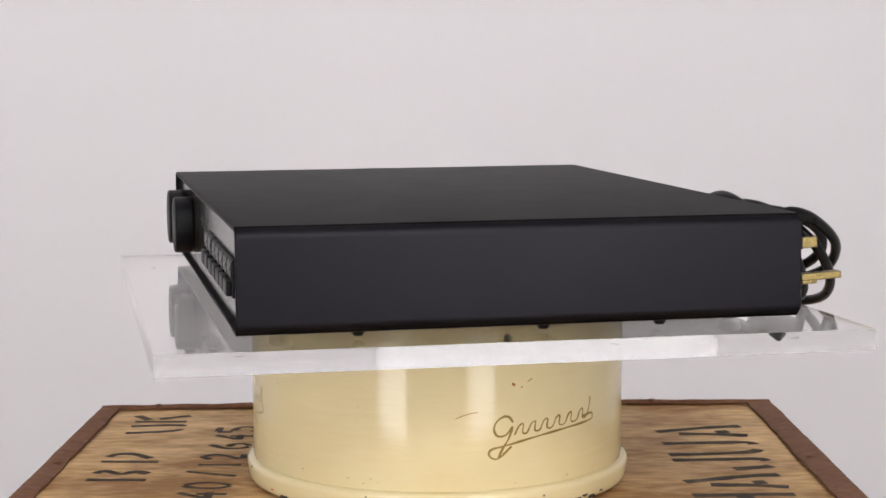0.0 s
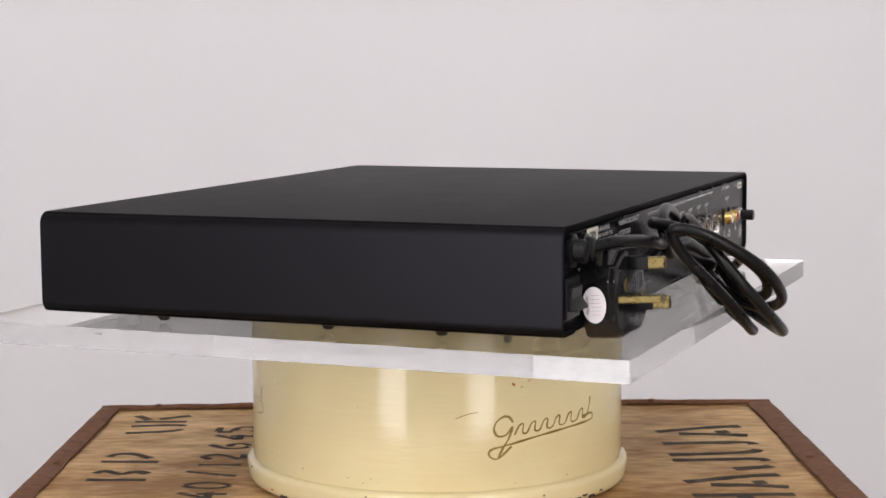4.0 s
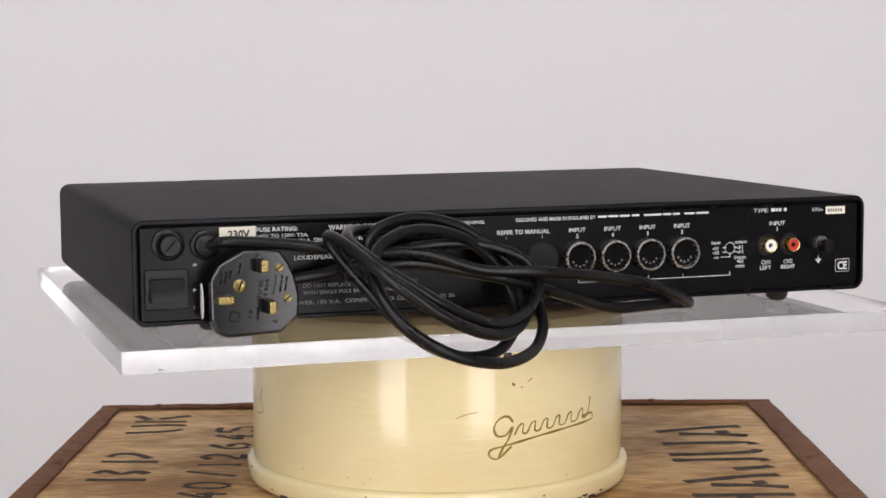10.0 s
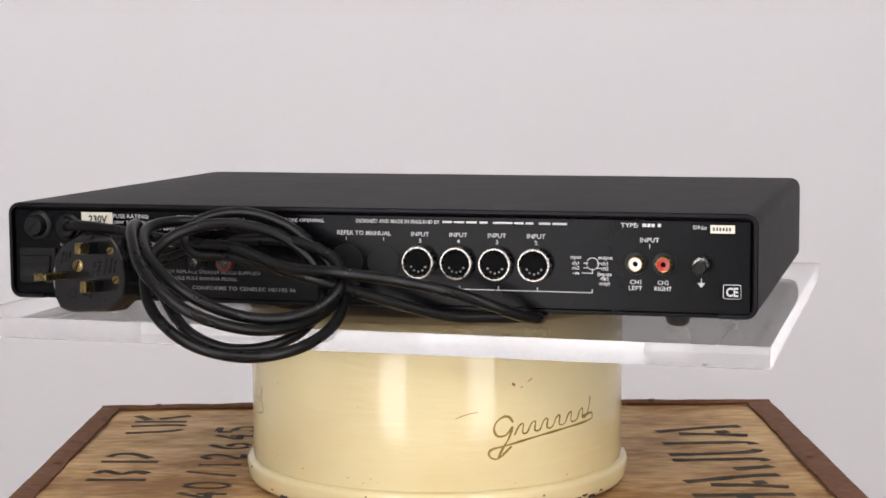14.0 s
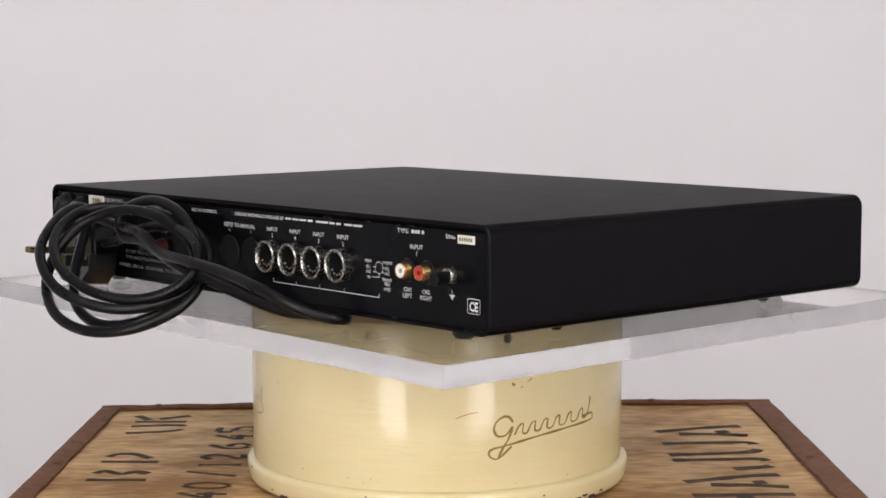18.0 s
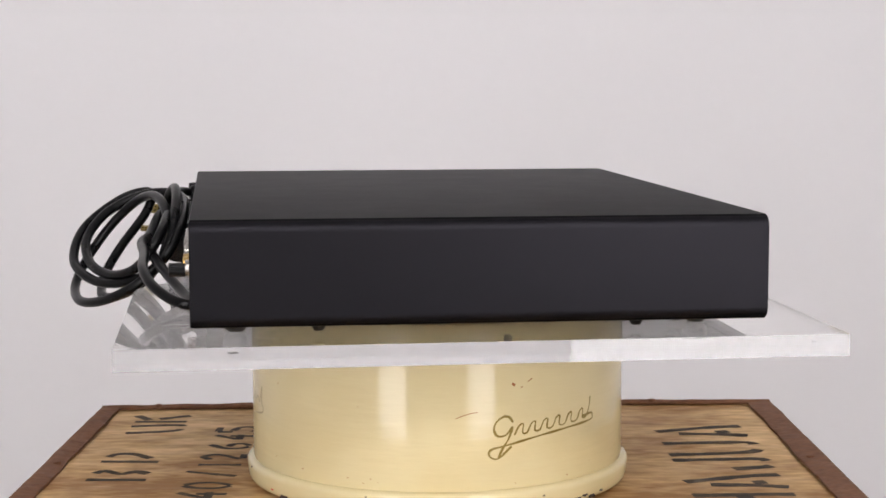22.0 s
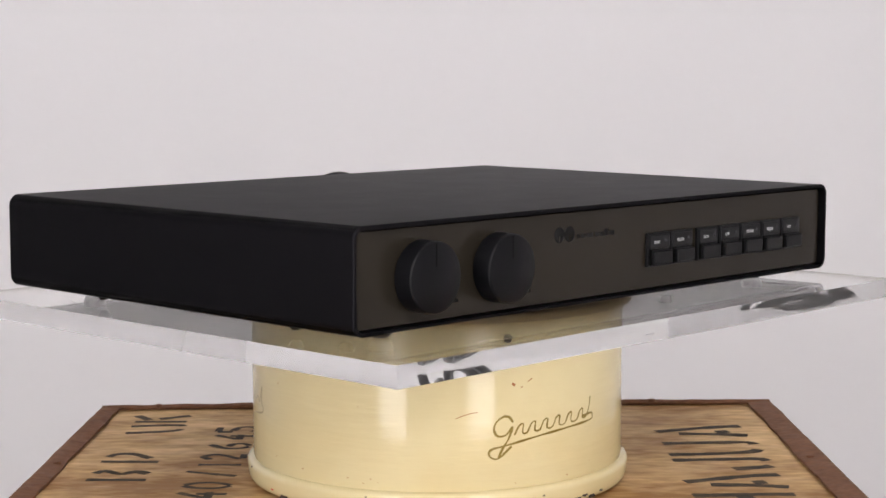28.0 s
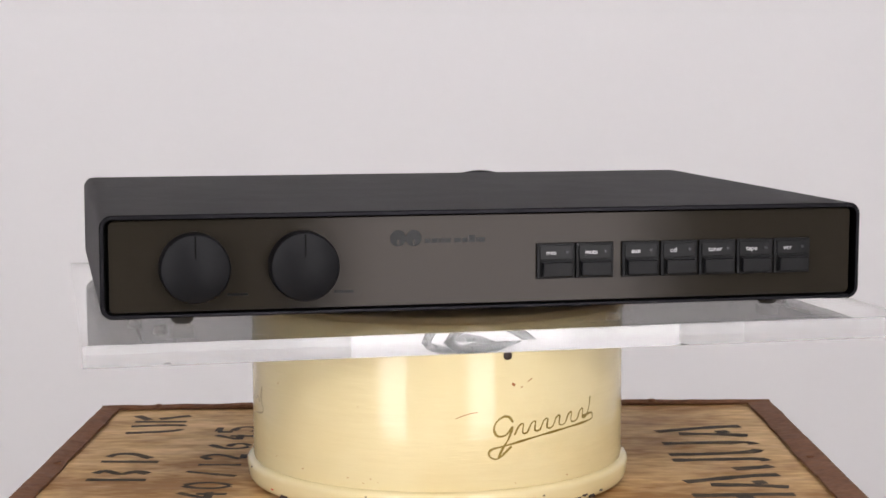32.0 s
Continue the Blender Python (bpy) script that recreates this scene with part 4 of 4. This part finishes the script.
def mains_plug(a):
    """A three-pin plug, its pins turned away from the panel."""
    at = Matrix.Translation(out_point(-157, 20, 26.5)) @ Matrix.Rotation(radians(-4.2), 4, "Z") @ Matrix.Rotation(radians(-4), 4, "X") @ REAR
    outline = [(-22.8, 5.0), (-18.0, 12.8), (-4.8, 19.9), (13.7, 19.4), (18.1, 13.2), (21.4, 5.4), (23.4, -4.0), (22.8, -15.0), (13.5, -23.2), (-14.0, -24.6), (-18.8, -22.8), (-22.6, -16.0)]
    o = [(x / 1000, y / 1000) for x, y in outline]
    b = part("mains_plug", prism(o, -0.0195, 0.0, 0.0012, bevel_all=True), M_PLUG, a, "black three-pin mains plug with brass pins", at=at)
    part("back_shell", prism([(x * 1.02, y * 1.02 - 0.0003) for x, y in o], -0.0192, -0.0030, 0.0014, bevel_all=True), M_PLUG, b)
    for name, x, y, w, h, n in (("pin", -17.6, -4.4, 8.0, 4.0, 23.5), ("pin", 3.2, 12.0, 4.0, 6.4, 18.5), ("pin", 6.8, -9.3, 4.0, 6.4, 18.5)):
        x, y, w, h, n = (q / 1000 for q in (x, y, w, h, n))
        pin = part(name, box(x - w / 2, x + w / 2, y - h / 2, y + h / 2, 0, n, 0.0007), M_BRASS, b, "square brass pin")
        if w < h:
            part("sleeve", box(x - w / 2 - 0.0003, x + w / 2 + 0.0003, y - h / 2 - 0.0003, y + h / 2 + 0.0003, -0.0004, n * 0.52, 0.0003, 1), M_PLASTIC, pin)
    for x, y, r in ((-7.4, 1.6, 3.5), (13.2, 10.4, 2.3), (17.2, -5.6, 2.3)):
        s = part("screw", lathe([(0, 0.0006), (r / 1000 * 0.8, 0.0005), (r / 1000, 0.0001), (r / 1000, -0.0004)], 28, Matrix.Translation((x / 1000, y / 1000, 0))), M_BRASS, b, "brass slotted screw", smooth=True)
        bm = box(-r / 1150, r / 1150, -0.00035, 0.00035, 0.0005, 0.00075)
        bmesh.ops.rotate(bm, verts=bm.verts[:], matrix=Matrix.Rotation(radians(70 if r > 3 else 40), 3, "Z"))
        bmesh.ops.translate(bm, verts=bm.verts[:], vec=(x / 1000, y / 1000, 0))
        part("slot", bm, M_DARK, s)
    # moulded words and marks
    def moulded(text, x, y, h, w, ang=80):
        lettering(text, h / 1000, M_PLUGMARK, b, Matrix.Translation((x / 1000, y / 1000, 0.00012)) @ Matrix.Rotation(radians(ang), 4, "Z"), width=w / 1000, name="moulded_lettering", bold=0.02, align="CENTER")
    for text, x, y, h, w in (("TO BS", 3.8, -0.8, 2.0, 9.4), ("1363", 7.2, 0.4, 2.0, 8.2), ("IN ENGLAND", 11.2, 1.8, 1.3, 10.0), ("13", -1.4, -13.4, 2.1, 4.0), ("AMP", 2.4, -13.2, 2.1, 7.2)):
        moulded(text, x, y, h, w)
    moulded("N", 2.9, 17.0, 2.4, 2.0, 60)
    moulded("L", 11.4, -17.4, 2.4, 2.0, 60)
    for x, y, ang, spans in ((-7.4, 10.6, 78, [(-3, -0.6), (0, 3)]), (-17.0, 6.4, 78, [(-4, -1), (-0.4, 3)]), (-14.6, 7.0, 78, [(-3.6, 0), (0.6, 2)]), (-12.4, 7.8, 78, [(-2, 2)]),
                             (14.0, 2.2, 80, [(-4.5, -1), (-0.5, 1.6), (2.2, 4.4)]), (16.6, 2.0, 80, [(-4, 0), (0.6, 3.8)])):
        plain_bars(b, Matrix.Translation((x / 1000, y / 1000, 0.00012)) @ Matrix.Rotation(radians(ang), 4, "Z"), M_PLUGMARK, spans, 0, 1.0, "moulded_mark")
    lozenge = [Vector((-10.8 + 3.2 * u, -14.2 + 3.2 * v, 0)) / 1000 for u, v in ((0.9, 0.5), (-0.5, 0.9), (-0.9, -0.5), (0.5, -0.9), (0.9, 0.5))]
    bm = ribbon(lozenge, [Vector((0, 0, 1))] * 5, 0.0006, 0.00012)
    part("moulded_lozenge", bm, M_PLUGMARK, b)
    # oval sticker on the end
    st = prism([(6.4 * math.cos(2 * math.pi * k / 28) / 1000, 9.4 * math.sin(2 * math.pi * k / 28) / 1000) for k in range(28)], 0, 0.0003)
    end = Matrix.Translation((-0.0259, -0.0062, -0.0110)) @ Matrix(((0, 0, -1, 0), (0, 1, 0, 0), (1, 0, 0, 0), (0, 0, 0, 1)))
    s = part("oval_sticker", st, M_STICKER, b, "white oval approval sticker", at=end)
    lettering("TESTED BY", 0.0013, M_INK, s, Matrix.Translation((-0.0030, -0.0049, 0.0004)) @ Matrix.Rotation(radians(90), 4, "Z"), width=0.0098, bold=0.02)
    for k in range(6):
        plain_bars(s, Matrix.Translation((0, (-5 + 2 * k) / 1000, 0.0004)), M_STICKERMARK, [(-1.6, 0.6), (1.0, 4.0 - 0.5 * abs(k - 2.5))], 0, 0.22, "printed_bar")


def front_face(a):
    p = part("front_panel", prism(rounded_outline(-0.2122, 0.2122, Z0 + 0.0030, Z1 - 0.0032, 0.003, 4), -0.004, 0.0, 0.0004, Matrix.Translation((0, YF, 0)) @ FRONT),
             M_FASCIA, a, "smoked glossy dark fascia panel")
    # added near-black plates, stopping light through the gaps round both panels
    part("front_light_stop", box(-W / 2 + 0.0024, W / 2 - 0.0024, YF - 0.009, YF - 0.005, Z0 + 0.0024, Z1 - 0.0024), M_DARK, a)
    part("rear_light_stop", box(-W / 2 + 0.0024, W / 2 - 0.0024, YR + 0.0022, YR + 0.006, Z0 + 0.0026, Z1 - 0.0024), M_DARK, a)
    part("front_lip", box(-W / 2 + 0.0135, W / 2 - 0.0135, DEP / 2 - 0.012, DEP / 2 - 0.0004, Z0 + 0.0002, Z0 + 0.0021, 0.0006), M_SLEEVE, a)
    # mark: two discs and plain bars
    for x in (55.6, 46.8):
        d = part("mark_disc", lathe([(0, 0.00012), (0.0044, 0.00012), (0.0045, 0.0)], 36, front_at(x, 46.6)), M_LOGO, p, "black printed disc")
        part("mark_slot", box(-0.00055 + x / 1000, 0.00055 + x / 1000, YF + 0.0002, YF + 0.00024, 0.0430, 0.0458), M_FASCIA, d)
    x = 40.6
    for k, w in enumerate((3.3, 3.3, 1.0, 5.4, 0, 3.6, 3.3, 3.6, 1.0, 3.6)):
        if w:
            plain_bars(p, front_at(0, 0, 0.06), M_LOGO, [(-x, -x + w)], 44.9 if k != 7 else 45.6, 2.5 if k != 7 else 3.8, "mark_bar")
            x -= w + 0.55
        else:
            x -= 1.6
    # knobs
    kn = lathe([(0.0180, 0.0002), (0.0189, 0.0008), (0.0187, 0.0108), (0.0184, 0.0117), (0.0177, 0.0122), (0, 0.0122)], 96, FRONT)
    knob = part("knob", kn, M_KNOB, a, "round matt black control knob", at=Matrix.Translation((0.1672, YF, 0.0335)), smooth=True)
    part("spindle", lathe([(0.006, -0.0005), (0.006, 0.001)], 24, FRONT), M_DARK, knob)
    part("indicator", box(-0.00045, 0.00045, 0.0116, 0.01232, 0.0056, 0.0178), M_DARK, knob, "black pointer groove")
    tagged(knob, group="control knobs")
    copy_thing(knob, Matrix.Translation((0.1085, YF, 0.0333)))
    for x0, x1 in ((149.6, 138.3), (91.3, 80.4)):
        plain_bars(p, front_at(0, 0, 0.05), M_LOGO, [(-x0, -x1)], 18.0, 1.4)
    # push-button modules
    words = ("mon", "mute", "aux", "cd", "tuner", "tape", "vcr")
    lefts = (-23.2, -45.9, -73.0, -96.0, -119.0, -141.9, -164.7)
    first, modules = None, []
    for w, x in zip(words, lefts):
        m = Matrix.Translation((x / 1000 - 0.0110, YF, 0.0322))
        if first is None:
            b = bmesh.new()
            add_box(b, -0.0110, 0.0110, 0, 0.0020, -0.0100, 0.0100, 0.0004)
            first = b = part("button_module", b, M_BUTTON, a, "black push-button module with white lettering", at=m)
            part("label_plate", box(-0.0096, 0.0096, 0.0019, 0.0027, 0.0006, 0.0088, 0.0004), M_PLASTIC, b)
            part("button", box(-0.0094, 0.0082, 0.0019, 0.0052, -0.0088, -0.0008, 0.0006), M_BUTTON, b, "square black push button")
            part("surround", box(0.0085, 0.0091, 0.0019, 0.0030, -0.0090, 0.0004), M_DARK, b)
            part("lamp_dot", lathe([(0, 0.0031), (0.0009, 0.0030), (0.0011, 0.0026)], 16, FRONT), M_LED, b, "small unlit indicator", at=Matrix.Translation((-0.0062, 0, 0.0050)), smooth=True)
            tagged(b, group="push buttons")
        else:
            b = copy_thing(first, m)
        modules.append((w, b))
    for w, b in modules:
        lettering(w, 0.0027, M_PRINT, b, Matrix.Translation((0.0058, 0.0029, 0.0036)) @ FRONT, width=0.0015 * len(w) + 0.0010, bold=0.012)


def amplifier():
    a = empty("amplifier", pose(0, 0, PLATE_TOP))
    tagged(a, "slim black hi-fi amplifier with coiled mains lead on clear sheet", "amplifier")
    amp_case(a)
    rear_panel(a)
    rear_fittings(a)
    front_face(a)
    power_cable(a)
    mains_plug(a)
    return a


crate()
drum()
disc = platter()
sheet = acrylic()
amp = amplifier()

TURN = ((0, 101.95), (2, 85.03), (4, 68.20), (6, 51.52), (8, 35.15), (10, 18.54), (12, 1.49), (14, -15.53), (16, -32.34), (18, -49.29), (20, -66.36),
        (22, -83.23), (24, -100.10), (26, -117.01), (28, -133.92), (30, -150.82), (32, -167.63))


LEAN = Matrix(((1, 0, -0.0038, 0), (0, 1, 0.0026, 0), (0.0038, -0.0026, 1, 0), (0, 0, 0, 1))).to_quaternion().to_matrix().to_4x4()


def motions():
    walk(disc, [(t, pose(-0.0006, 0, 0.6031, 0, 0, r)) for t, r in TURN])
    walk(sheet, [(t, pose(-0.0003, 0, PLATE_TOP, 0, 0, r)) for t, r in TURN])
    walk(amp, [(t, pose(-0.0006, 0, PLATE_TOP, 0, 0, r) @ pose(-0.0008, -0.00155, 0, 0, 0, 0.172) @ LEAN) for t, r in TURN])


motions()
